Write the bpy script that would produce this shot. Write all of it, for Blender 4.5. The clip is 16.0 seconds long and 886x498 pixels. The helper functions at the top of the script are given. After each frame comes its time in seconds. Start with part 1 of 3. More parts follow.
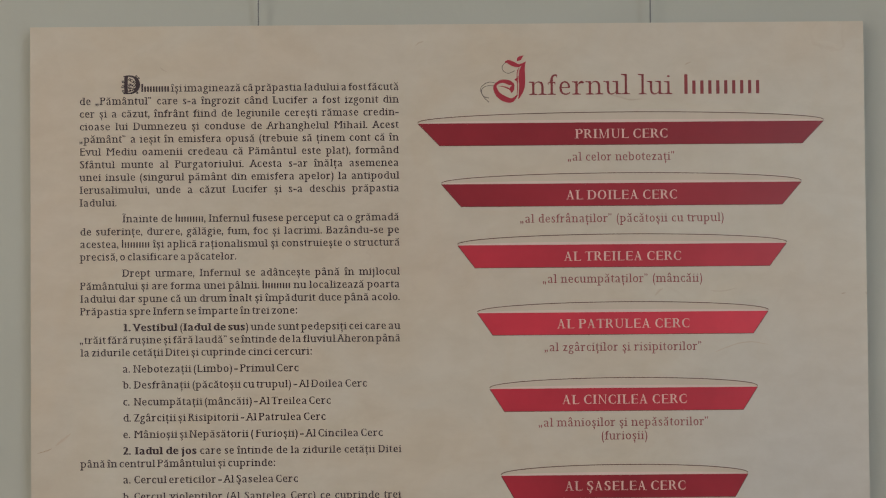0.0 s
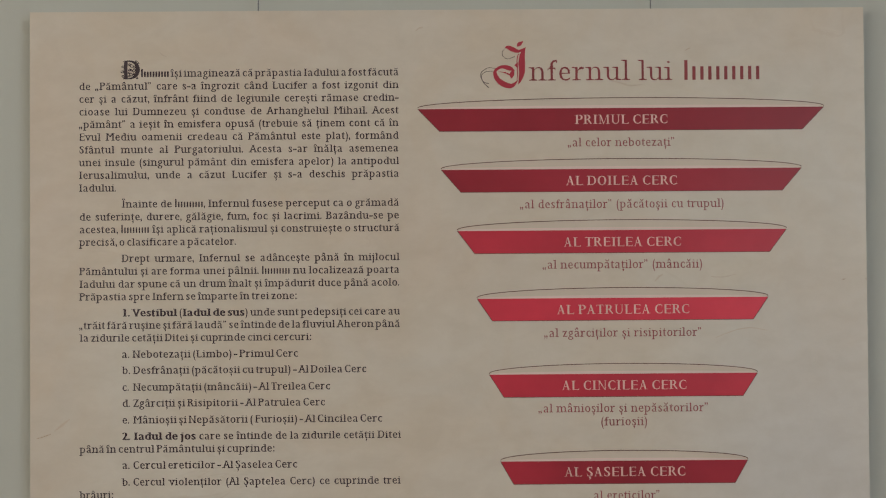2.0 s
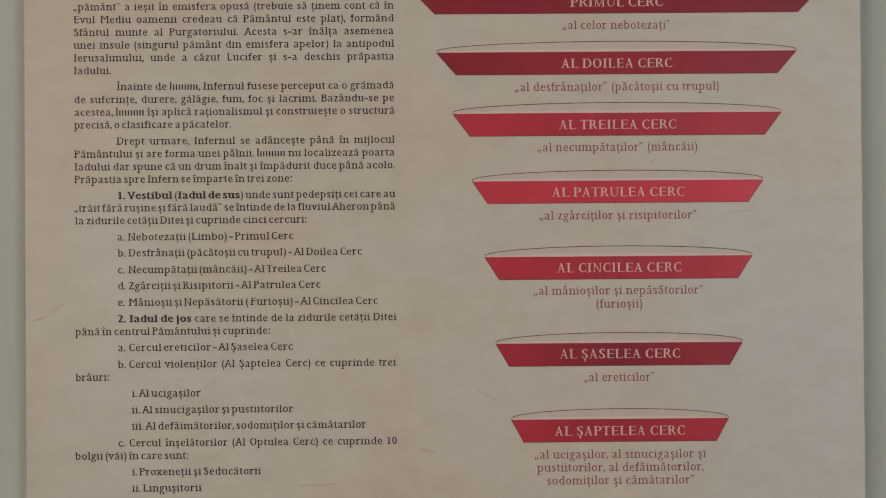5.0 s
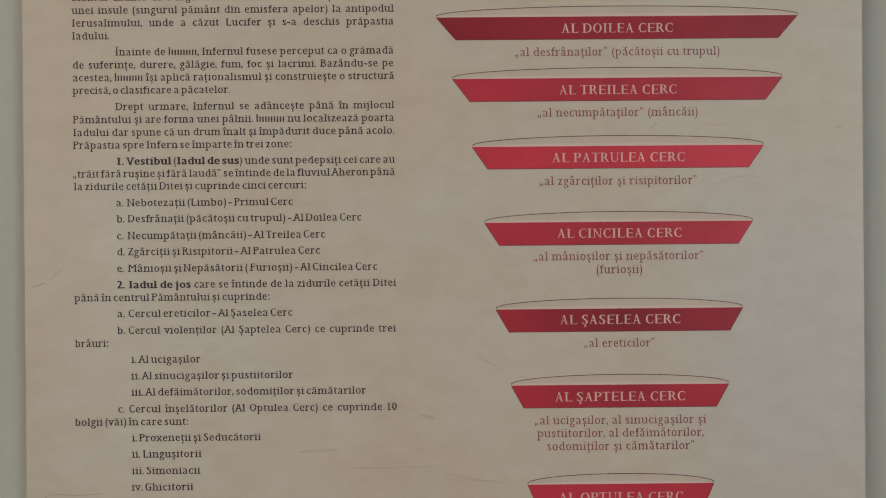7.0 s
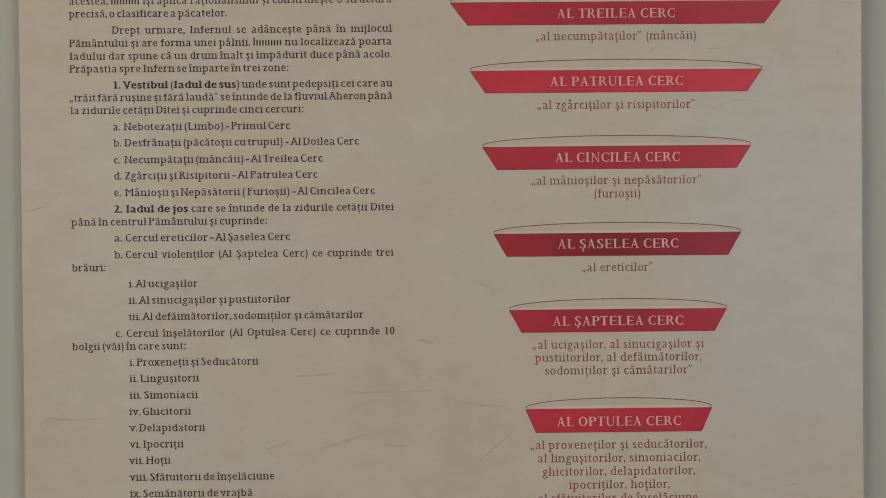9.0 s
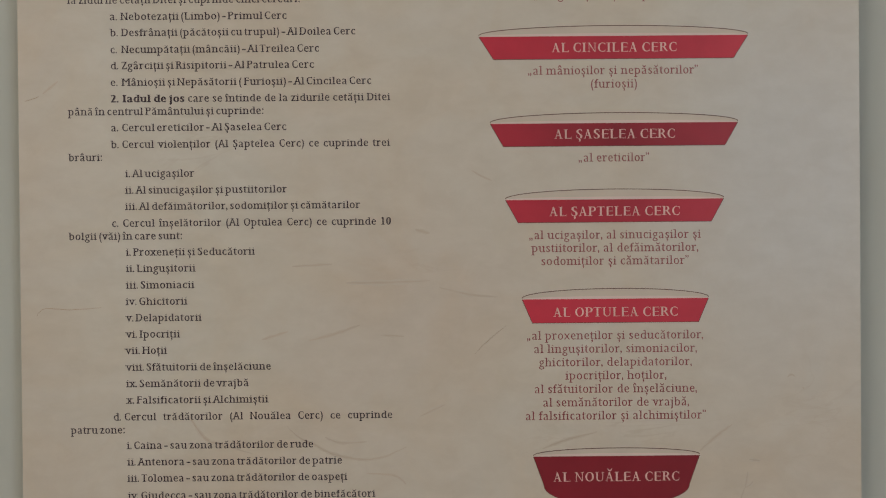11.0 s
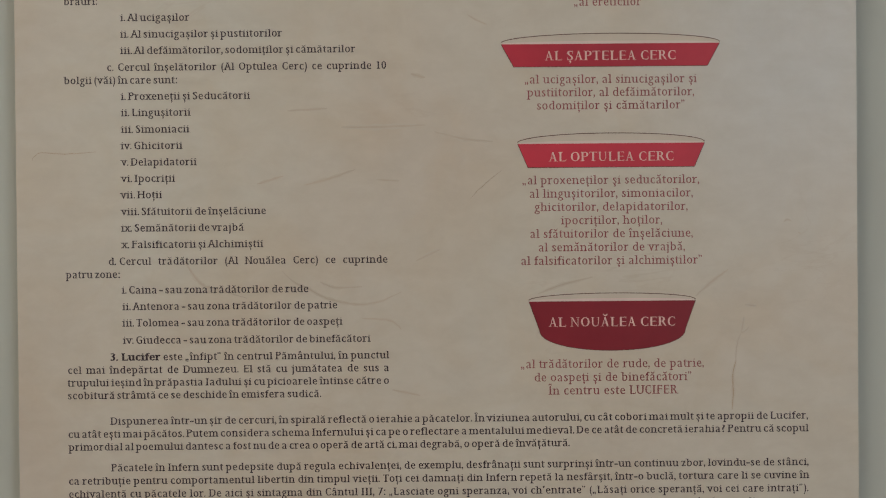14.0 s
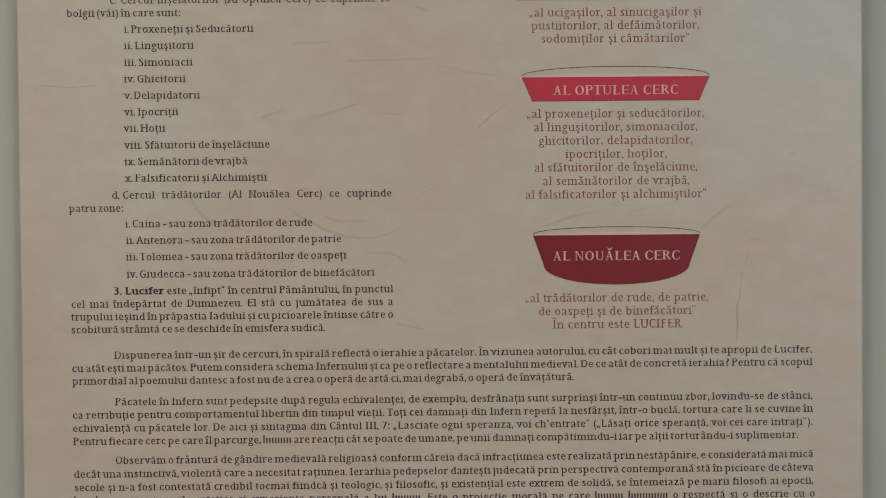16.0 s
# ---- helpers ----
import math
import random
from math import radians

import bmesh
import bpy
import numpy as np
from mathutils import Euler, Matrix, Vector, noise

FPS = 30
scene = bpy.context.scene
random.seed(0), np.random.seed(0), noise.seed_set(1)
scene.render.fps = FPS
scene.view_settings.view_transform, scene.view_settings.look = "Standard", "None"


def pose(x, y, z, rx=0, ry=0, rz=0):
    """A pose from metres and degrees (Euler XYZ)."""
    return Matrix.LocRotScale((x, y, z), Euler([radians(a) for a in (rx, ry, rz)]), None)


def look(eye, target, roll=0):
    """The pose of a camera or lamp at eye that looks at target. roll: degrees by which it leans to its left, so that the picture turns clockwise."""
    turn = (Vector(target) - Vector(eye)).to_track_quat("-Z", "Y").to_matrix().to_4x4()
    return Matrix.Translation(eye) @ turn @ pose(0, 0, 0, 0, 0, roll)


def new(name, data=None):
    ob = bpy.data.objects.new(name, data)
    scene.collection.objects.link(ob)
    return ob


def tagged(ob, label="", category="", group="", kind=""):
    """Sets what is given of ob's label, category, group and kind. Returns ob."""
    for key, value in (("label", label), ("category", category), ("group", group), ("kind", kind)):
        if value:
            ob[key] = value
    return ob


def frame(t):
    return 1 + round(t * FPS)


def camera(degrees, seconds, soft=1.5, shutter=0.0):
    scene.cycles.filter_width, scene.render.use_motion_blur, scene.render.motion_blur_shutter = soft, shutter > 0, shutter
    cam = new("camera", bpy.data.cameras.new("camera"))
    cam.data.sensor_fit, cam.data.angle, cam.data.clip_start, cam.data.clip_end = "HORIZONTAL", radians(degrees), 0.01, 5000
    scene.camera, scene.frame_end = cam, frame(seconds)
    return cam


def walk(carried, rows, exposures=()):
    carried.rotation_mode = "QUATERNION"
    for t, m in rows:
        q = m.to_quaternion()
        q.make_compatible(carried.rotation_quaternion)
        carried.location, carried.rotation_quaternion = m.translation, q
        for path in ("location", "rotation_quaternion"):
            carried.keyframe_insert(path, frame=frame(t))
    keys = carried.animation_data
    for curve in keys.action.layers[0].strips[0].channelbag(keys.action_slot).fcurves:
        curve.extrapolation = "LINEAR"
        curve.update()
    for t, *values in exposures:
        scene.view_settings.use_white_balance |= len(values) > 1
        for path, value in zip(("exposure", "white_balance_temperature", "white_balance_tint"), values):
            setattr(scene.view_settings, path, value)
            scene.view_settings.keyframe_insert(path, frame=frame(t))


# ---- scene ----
import itertools

cam = camera(62.0, 16.0, soft=1.14)
# seconds, eye in metres, yaw, pitch and roll in degrees
ROWS = [
    (0, -0.00225, -0.61975, 1.65027, -0.133, 0.592, -0.482),
    (0.5, -0.00197, -0.61955, 1.64776, -0.109, 0.611, -0.483),
    (1, -0.00157, -0.61960, 1.64346, -0.078, 0.676, -0.462),
    (1.5, -0.00217, -0.61942, 1.64152, -0.124, 0.570, -0.461),
    (2, -0.00231, -0.61917, 1.63763, -0.151, 0.641, -0.415),
    (2.5, -0.00247, -0.61908, 1.63763, -0.177, 0.538, -0.469),
    (3, -0.00161, -0.61916, 1.63278, -0.080, 0.714, -0.465),
    (3.5, -0.00158, -0.61912, 1.61122, -0.182, 0.514, -0.469),
    (4, -0.00253, -0.61932, 1.60107, -0.275, 0.429, -0.426),
    (4.2, -0.00110, -0.61932, 1.58400, -0.275, 0.429, -0.426),
    (6.3, -0.00010, -0.61722, 1.52720, -0.243, -0.047, -0.500),
    (6.5, -0.00010, -0.61722, 1.52434, -0.243, -0.047, -0.500),
    (7, -0.00044, -0.61726, 1.51814, -0.268, -0.076, -0.500),
    (7.5, -0.00045, -0.61708, 1.50597, -0.311, -0.239, -0.477),
    (8, -0.00116, -0.61671, 1.47276, -0.423, -0.337, -0.542),
    (8.2, -0.00116, -0.61671, 1.47090, -0.423, -0.337, -0.542),
    (10.3, 0.00385, -0.61600, 1.39880, -0.128, -0.492, -0.512),
    (10.5, 0.00399, -0.61600, 1.38700, -0.128, -0.492, -0.512),
    (11, 0.00404, -0.61663, 1.36557, -0.181, -0.325, -0.505),
    (11.5, 0.00535, -0.61632, 1.35442, -0.114, -0.490, -0.518),
    (12, 0.00620, -0.61629, 1.32696, -0.077, -0.395, -0.482),
    (12.5, 0.00568, -0.61619, 1.29746, -0.221, -0.525, -0.527),
    (13, 0.00772, -0.61581, 1.27432, -0.066, -0.332, -0.523),
    (13.5, 0.00801, -0.61590, 1.25568, -0.031, -0.281, -0.505),
    (14, 0.00768, -0.61634, 1.23530, -0.098, -0.302, -0.497),
    (14.5, 0.00843, -0.61589, 1.21709, -0.058, -0.359, -0.493),
    (15, 0.00430, -0.61563, 1.21009, -0.108, -0.390, -0.516),
    (15.5, 0.00353, -0.61540, 1.19946, -0.027, -0.308, -0.524),
    (16, 0.00247, -0.61581, 1.18365, -0.214, -0.640, -0.506),
]
walk(cam, [(t, pose(x, y, z, 90 + pitch, 0, yaw) @ pose(0, 0, 0, 0, 0, roll)) for t, x, y, z, yaw, pitch, roll in ROWS],
     exposures=[(0.0, 0.0, 6500, 10), (7.0, -0.02, 6500, 10), (11.0, -0.03, 6420, 9.6), (13.5, -0.02, 6400, 8.8), (16.0, 0.03, 6380, 7.9)])

# ---- world and light ----
world = bpy.data.worlds.new("world")
scene.world = world
world.use_nodes = True
sky = world.node_tree.nodes.new("ShaderNodeTexSky")
sky.sky_type, sky.sun_disc = "NISHITA", False
sky.sun_elevation, sky.sun_rotation = radians(35), radians(200)
world.node_tree.links.new(sky.outputs["Color"], world.node_tree.nodes["Background"].inputs["Color"])
world.node_tree.nodes["Background"].inputs["Strength"].default_value = 0.06


def added_side_light(name, m, width, height, watts, colour):
    """An area lamp in the opening of an added, unseen window."""
    data = bpy.data.lights.new(name, "AREA")
    data.shape, data.size, data.size_y = "RECTANGLE", width, height
    data.energy, data.color = watts, colour
    lamp = new(name, data)
    lamp.matrix_world = m
    return lamp


# The panel hangs on the north wall; west and east windows are added, unseen.
WEST, EAST, SOUTH, NORTH, CEILING = -2.2, 3.0, -4.2, 0.0135, 2.9
WEST_Y, EAST_Y = -2.05, -3.3
added_side_light("west_added_light", look((WEST - 0.05, WEST_Y, 1.85), (0, WEST_Y, 1.85)), 1.7, 1.5, 33.2, (0.985, 0.902, 0.783))
added_side_light("east_added_light", look((EAST + 0.05, EAST_Y, 1.85), (0, EAST_Y, 1.85)), 1.7, 1.5, 58.2, (0.815, 0.900, 1.0))

# ---- materials ----


def material(name, colour, rough=0.5, metal=0.0, gloss=0.5):
    mat = bpy.data.materials.new(name)
    mat.use_nodes = True
    shader = mat.node_tree.nodes["Principled BSDF"]
    shader.inputs["Base Color"].default_value = (*colour, 1)
    shader.inputs["Roughness"].default_value = rough
    shader.inputs["Metallic"].default_value = metal
    shader.inputs["Specular IOR Level"].default_value = gloss
    return mat, mat.node_tree.nodes, mat.node_tree.links, shader


def noise_node(nodes, links, coords, scale, detail=4.0, rough=0.55, distortion=0.0):
    n = nodes.new("ShaderNodeTexNoise")
    n.inputs["Scale"].default_value, n.inputs["Detail"].default_value = scale, detail
    n.inputs["Roughness"].default_value, n.inputs["Distortion"].default_value = rough, distortion
    links.new(coords, n.inputs["Vector"])
    return n.outputs["Fac"]


def noise_colour(nodes, links, coords, scale):
    """Noise as a colour, to bend the outline of a patch."""
    n = nodes.new("ShaderNodeTexNoise")
    n.inputs["Scale"].default_value, n.inputs["Detail"].default_value = scale, 2
    links.new(coords, n.inputs["Vector"])
    return n.outputs["Color"]


def ramp_node(nodes, links, fac, stops):
    r = nodes.new("ShaderNodeValToRGB")
    while len(r.color_ramp.elements) < len(stops):
        r.color_ramp.elements.new(0.5)
    for e, (at, c) in zip(r.color_ramp.elements, stops):
        e.position, e.color = at, (*c, 1)
    links.new(fac, r.inputs["Fac"])
    return r.outputs["Color"]


def mixed(nodes, links, fac, a, b, kind="MIX"):
    m = nodes.new("ShaderNodeMix")
    m.data_type, m.blend_type = "RGBA", kind
    for value, socket in ((fac, m.inputs["Factor"]), (a, m.inputs["A"]), (b, m.inputs["B"])):
        socket = [s for s in m.inputs if s.name == socket.name and (s.type == "RGBA") == (socket.name != "Factor")][0]
        if isinstance(value, (int, float)):
            socket.default_value = value
        elif isinstance(value, tuple):
            socket.default_value = (*value, 1)
        else:
            links.new(value, socket)
    return [s for s in m.outputs if s.type == "RGBA"][0]


def relief(nodes, links, shader, height, strength, distance):
    b = nodes.new("ShaderNodeBump")
    b.inputs["Strength"].default_value, b.inputs["Distance"].default_value = strength, distance
    links.new(height, b.inputs["Height"])
    links.new(b.outputs["Normal"], shader.inputs["Normal"])


def coordinates(nodes, links, stretch=(1, 1, 1), turn=0.0):
    c, m = nodes.new("ShaderNodeTexCoord"), nodes.new("ShaderNodeMapping")
    m.inputs["Scale"].default_value = stretch
    m.inputs["Rotation"].default_value = (0, turn, 0)
    links.new(c.outputs["Object"], m.inputs["Vector"])
    return m.outputs["Vector"]


def parchment():
    """Cream print of mottled old paper with pale clouds and long brown fibres, under a satin laminate."""
    mat, n, k, s = material("parchment_print", (0.6, 0.53, 0.42), 0.42, 0, 0.35)
    c = coordinates(n, k)
    clouds = ramp_node(n, k, noise_node(n, k, c, 3.2, 3, 0.5, 0.6), [(0.34, (0.640, 0.554, 0.468)), (0.50, (0.645, 0.572, 0.488)), (0.66, (0.645, 0.590, 0.515))])
    blush = ramp_node(n, k, noise_node(n, k, c, 9.0, 4, 0.6, 1.0), [(0.42, (1, 1, 1)), (0.66, (0.99, 0.955, 0.91))])
    tone = mixed(n, k, 1.0, clouds, blush, "MULTIPLY")
    # a paler, greyer patch beside the sixth and seventh bands
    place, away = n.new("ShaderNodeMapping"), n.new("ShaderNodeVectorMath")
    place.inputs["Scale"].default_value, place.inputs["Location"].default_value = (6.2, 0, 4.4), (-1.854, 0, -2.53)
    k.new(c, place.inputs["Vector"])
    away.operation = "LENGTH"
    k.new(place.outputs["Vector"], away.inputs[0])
    grey_patch = ramp_node(n, k, away.outputs["Value"], [(0.25, (0.85, 0.85, 0.85)), (0.95, (0, 0, 0))])
    tone = mixed(n, k, grey_patch, tone, (0.622, 0.592, 0.560))
    # the tone is multiplied darker and browner along the margin beside the text
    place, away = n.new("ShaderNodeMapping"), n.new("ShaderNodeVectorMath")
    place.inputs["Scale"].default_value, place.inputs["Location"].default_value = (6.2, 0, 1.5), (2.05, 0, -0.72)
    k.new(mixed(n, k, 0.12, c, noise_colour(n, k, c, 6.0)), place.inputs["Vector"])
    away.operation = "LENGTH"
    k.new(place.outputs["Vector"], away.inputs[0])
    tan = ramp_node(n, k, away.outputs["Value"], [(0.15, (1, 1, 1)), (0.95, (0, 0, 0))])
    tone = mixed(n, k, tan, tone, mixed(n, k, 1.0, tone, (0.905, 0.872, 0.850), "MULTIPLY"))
    mottle = ramp_node(n, k, noise_node(n, k, coordinates(n, k, (1, 1, 1.7)), 30, 5, 0.65, 0.3), [(0.35, (0.965, 0.955, 0.94)), (0.65, (1.03, 1.03, 1.03))])
    tone = mixed(n, k, 1.0, tone, mottle, "MULTIPLY")
    for stretch, turn, scale, thin, keep in (((1, 1, 2.6), 0.35, 4.0, 0.006, 0.56), ((1, 1, 3.2), -0.5, 6.0, 0.007, 0.60)):
        line = noise_node(n, k, coordinates(n, k, stretch, turn), scale, 5, 0.5, 1.6)
        away, close = n.new("ShaderNodeMath"), n.new("ShaderNodeMath")
        away.operation, away.inputs[1].default_value = "SUBTRACT", 0.5
        k.new(line, away.inputs[0])
        close.operation, close.inputs[1].default_value, close.inputs[2].default_value = "COMPARE", 0.0, thin
        k.new(away.outputs[0], close.inputs[0])
        where = ramp_node(n, k, noise_node(n, k, c, 7.0, 2, 0.5), [(keep, (0, 0, 0)), (keep + 0.12, (0.09, 0.09, 0.09))])
        both = n.new("ShaderNodeMath")
        both.operation = "MULTIPLY"
        k.new(close.outputs[0], both.inputs[0])
        k.new(where, both.inputs[1])
        tone = mixed(n, k, both.outputs[0], tone, (0.42, 0.27, 0.17))
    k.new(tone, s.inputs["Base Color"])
    relief(n, k, s, noise_node(n, k, c, 260, 3), 0.03, 0.001)
    return mat


def ink(name, colour, alpha=1.0, vary=0.12):
    """Printed ink, slightly uneven, satin like the paper it lies on."""
    mat, n, k, s = material(name, colour, 0.42, 0, 0.35)
    c = coordinates(n, k)
    low = tuple(v * (1 - vary) for v in colour)
    high = tuple(v * (1 + vary) for v in colour)
    k.new(ramp_node(n, k, noise_node(n, k, c, 22, 4, 0.6), [(0.35, low), (0.65, high)]), s.inputs["Base Color"])
    if alpha < 1:
        grain = ramp_node(n, k, noise_node(n, k, c, 150, 5, 0.7), [(0.32, (0.1 * alpha,) * 3), (0.60, (alpha,) * 3)])
        k.new(grain, s.inputs["Alpha"])
    return mat


def band_ink(name, half, left, middle, right):
    """Red ink printed as a soft gradient across a band that reaches half metres to both sides; the three values are its reds."""
    mat, n, k, s = material(name, (middle, 0.1 * middle, 0.16 * middle), 0.42, 0, 0.35)
    c = coordinates(n, k)
    split, span = n.new("ShaderNodeSeparateXYZ"), n.new("ShaderNodeMapRange")
    k.new(c, split.inputs[0])
    k.new(split.outputs["X"], span.inputs["Value"])
    span.inputs["From Min"].default_value, span.inputs["From Max"].default_value = 0.1457 - half, 0.1457 + half
    tone = ramp_node(n, k, span.outputs["Result"], [(at_, (1.36 * red, 0.091 * red, 0.158 * red)) for at_, red in ((0.02, left), (0.5, middle), (0.98, right))])
    speckle = ramp_node(n, k, noise_node(n, k, c, 22, 4, 0.6), [(0.35, (0.93, 0.93, 0.93)), (0.65, (1.05, 1.05, 1.05))])
    k.new(mixed(n, k, 1.0, tone, speckle, "MULTIPLY"), s.inputs["Base Color"])
    return mat


def plaster(name, colour, scale=90, bump=0.12):
    mat, n, k, s = material(name, colour, 0.75, 0, 0.3)
    c = coordinates(n, k)
    dim = tuple(v * 0.93 for v in colour)
    k.new(ramp_node(n, k, noise_node(n, k, c, 2.5, 5), [(0.3, dim), (0.7, colour)]), s.inputs["Base Color"])
    relief(n, k, s, noise_node(n, k, c, scale, 4), bump, 0.002)
    return mat


def boards():
    mat, n, k, s = material("floor_wood", (0.25, 0.16, 0.09), 0.4)
    c = coordinates(n, k, (1, 12, 1))
    k.new(ramp_node(n, k, noise_node(n, k, c, 3, 6), [(0.3, (0.20, 0.12, 0.07)), (0.7, (0.33, 0.22, 0.13))]), s.inputs["Base Color"])
    return mat


def glass():
    mat, n, k, s = material("window_glass", (1, 1, 1), 0.02)
    s.inputs["Transmission Weight"].default_value = 1.0
    return mat


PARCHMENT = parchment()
CORE = material("foam_core", (0.72, 0.70, 0.64), 0.7)[0]
INK = ink("purple_black_ink", (0.056, 0.034, 0.042))
RED_INK = ink("dull_red_ink", (0.300, 0.078, 0.084))
TITLE_INK = ink("title_red_ink", (0.42, 0.036, 0.060))
DISPLAY_INK = ink("display_red_ink", (0.262, 0.046, 0.052))
CREAM_INK = ink("cream_letter_ink", (0.66, 0.50, 0.43))
LETTER_INK = ink("pinkish_cream_ink", (0.76, 0.50, 0.45))
LINE_INK = ink("rim_line_ink", (0.135, 0.055, 0.042))
HAIR_INK = ink("hairline_ink", (0.10, 0.07, 0.07))
RIM_INK = ink("pale_pink_rim_ink", (0.64, 0.54, 0.45), vary=0.03)
FIBRE_INK = ink("brown_fibre_print", (0.46, 0.34, 0.24))
VEIN_INKS = [ink("outer_vein_print", (0.618, 0.535, 0.448), vary=0.02), ink("middle_vein_print", (0.600, 0.505, 0.412), vary=0.03), ink("inner_vein_print", (0.575, 0.468, 0.368), vary=0.05)]
PINK_INK = ink("pale_pink_highlight_ink", (0.74, 0.58, 0.53), vary=0.03)
WALL = plaster("wall_paint", (0.520, 0.520, 0.470))
CEILING_PAINT = plaster("ceiling_paint", (0.78, 0.78, 0.75))
FLOOR = boards()
GLASS = glass()
STEEL = material("steel_cable", (0.22, 0.22, 0.22), 0.4, 0.8)[0]
FRAME_PAINT = plaster("window_paint", (0.78, 0.77, 0.73), 40, 0.05)
BAND_INKS = [
    band_ink("dark_crimson_ink", 0.171, 0.225, 0.220, 0.205),
    band_ink("deep_crimson_ink", 0.152, 0.225, 0.290, 0.240),
    band_ink("crimson_ink", 0.138, 0.430, 0.370, 0.385),
    band_ink("bright_crimson_ink", 0.122, 0.500, 0.480, 0.560),
    band_ink("rich_crimson_ink", 0.112, 0.430, 0.360, 0.430),
    band_ink("plum_crimson_ink", 0.104, 0.345, 0.205, 0.285),
    band_ink("rose_crimson_ink", 0.091, 0.385, 0.315, 0.385),
    band_ink("scarlet_crimson_ink", 0.078, 0.465, 0.445, 0.420),
    band_ink("oxblood_ink", 0.070, 0.190, 0.185, 0.180),
]

# ---- mesh helpers ----


def mesh_from(name, verts, faces, mat):
    data = bpy.data.meshes.new(name)
    data.from_pydata(verts, [], faces)
    data.materials.append(mat)
    data.update()
    return data


def box(bm, low, high, bevel=0.0):
    made = bmesh.ops.create_cube(bm, size=1.0)["verts"]
    for v in made:
        v.co = [low[i] + (v.co[i] + 0.5) * (high[i] - low[i]) for i in range(3)]
    if bevel:
        edges = list({e for v in made for e in v.link_edges})
        bmesh.ops.bevel(bm, geom=edges, offset=bevel, segments=2, profile=0.5, affect="EDGES")


def solid(name, boxes, mat, parent=None, bevel=0.0):
    """One mesh made of boxes, each a low and a high corner."""
    bm = bmesh.new()
    for low, high in boxes:
        box(bm, low, high, bevel)
    data = bpy.data.meshes.new(name)
    bm.to_mesh(data)
    bm.free()
    data.materials.append(mat)
    ob = new(name, data)
    ob.parent = parent
    return ob


# ---- the room ----
T = 0.2
tagged(solid("wall_north", [((WEST - T, NORTH, 0), (EAST + T, NORTH + T, CEILING))], WALL),
       "pale greenish white painted plaster wall behind the panel", "wall", kind="structure")
tagged(solid("wall_east", [((EAST, SOUTH, 0), (EAST + T, EAST_Y - 0.85, CEILING)), ((EAST, EAST_Y + 0.85, 0), (EAST + T, NORTH, CEILING)),
                           ((EAST, EAST_Y - 0.85, 0), (EAST + T, EAST_Y + 0.85, 1.1)), ((EAST, EAST_Y - 0.85, 2.6), (EAST + T, EAST_Y + 0.85, CEILING))], WALL),
       "painted plaster wall with an assumed window opening", "wall", kind="structure")
tagged(solid("wall_west", [((WEST - T, SOUTH, 0), (WEST, WEST_Y - 0.85, CEILING)), ((WEST - T, WEST_Y + 0.85, 0), (WEST, NORTH, CEILING)),
                           ((WEST - T, WEST_Y - 0.85, 0), (WEST, WEST_Y + 0.85, 1.1)), ((WEST - T, WEST_Y - 0.85, 2.6), (WEST, WEST_Y + 0.85, CEILING))], WALL),
       "painted plaster wall with an assumed window opening", "wall", kind="structure")
tagged(solid("wall_south", [((WEST - T, SOUTH - T, 0), (EAST + T, SOUTH, CEILING))], WALL), "plain painted plaster wall", "wall", kind="structure")
tagged(solid("floor", [((WEST - T, SOUTH - T, -0.1), (EAST + T, NORTH + T, 0))], FLOOR), "brown wooden floor", "floor", kind="structure")
tagged(solid("ceiling", [((WEST - T, SOUTH - T, CEILING), (EAST + T, NORTH + T, CEILING + 0.1))], CEILING_PAINT),
       "white painted ceiling", "ceiling", kind="structure")


def window(name, m, width, height):
    """An added, unseen window of two panes in a painted frame; its own x runs along the wall, y through it."""
    root = tagged(new(name), "assumed window out of view, white painted with two glass panes", "window", kind="structure")
    w, h, f = width / 2, height / 2, 0.06
    solid("window_frame", [((-w, -0.03, -h), (w, 0.03, -h + f)), ((-w, -0.03, h - f), (w, 0.03, h)), ((-w, -0.03, -h + f), (-w + f, 0.03, h - f)),
                           ((w - f, -0.03, -h + f), (w, 0.03, h - f)), ((-f / 2, -0.03, -h + f), (f / 2, 0.03, h - f))], FRAME_PAINT, root)
    for low, high in ((-w + f, -f / 2), (f / 2, w - f)):
        pane = solid("pane", [((low, -0.003, -h + f), (high, 0.003, h - f))], GLASS, root)
        pane.visible_shadow = False
    root.matrix_world = m
    return root


# assumed windows around the two added side lamps
window("added_window_1", pose(WEST - 0.15, WEST_Y, 1.85, 0, 0, 90), 1.7, 1.5)
window("added_window_2", pose(EAST + 0.15, EAST_Y, 1.85, 0, 0, 90), 1.7, 1.5)

# ---- the exhibition panel: its own measures in millimetres, u from its left edge, v down from its top ----
LEFT, TOP, WIDE, HIGH = -0.347, 1.8468, 702.5, 1000.0
panel = tagged(new("exhibition_panel"), "cream parchment-print exhibition panel with dark text and red diagram", "exhibition panel")
panel.matrix_world = pose(LEFT + WIDE / 2000, 0, TOP - HIGH / 1000)


def at(u, v, proud=0.0):
    """A place on the panel's front, from the panel's own foot; proud: millimetres in front of the face."""
    return ((u - WIDE / 2) / 1000, -proud / 1000, (HIGH - v) / 1000)


def part(name, data, parent, label=""):
    ob = new(name, data)
    ob.parent = parent
    return tagged(ob, label)


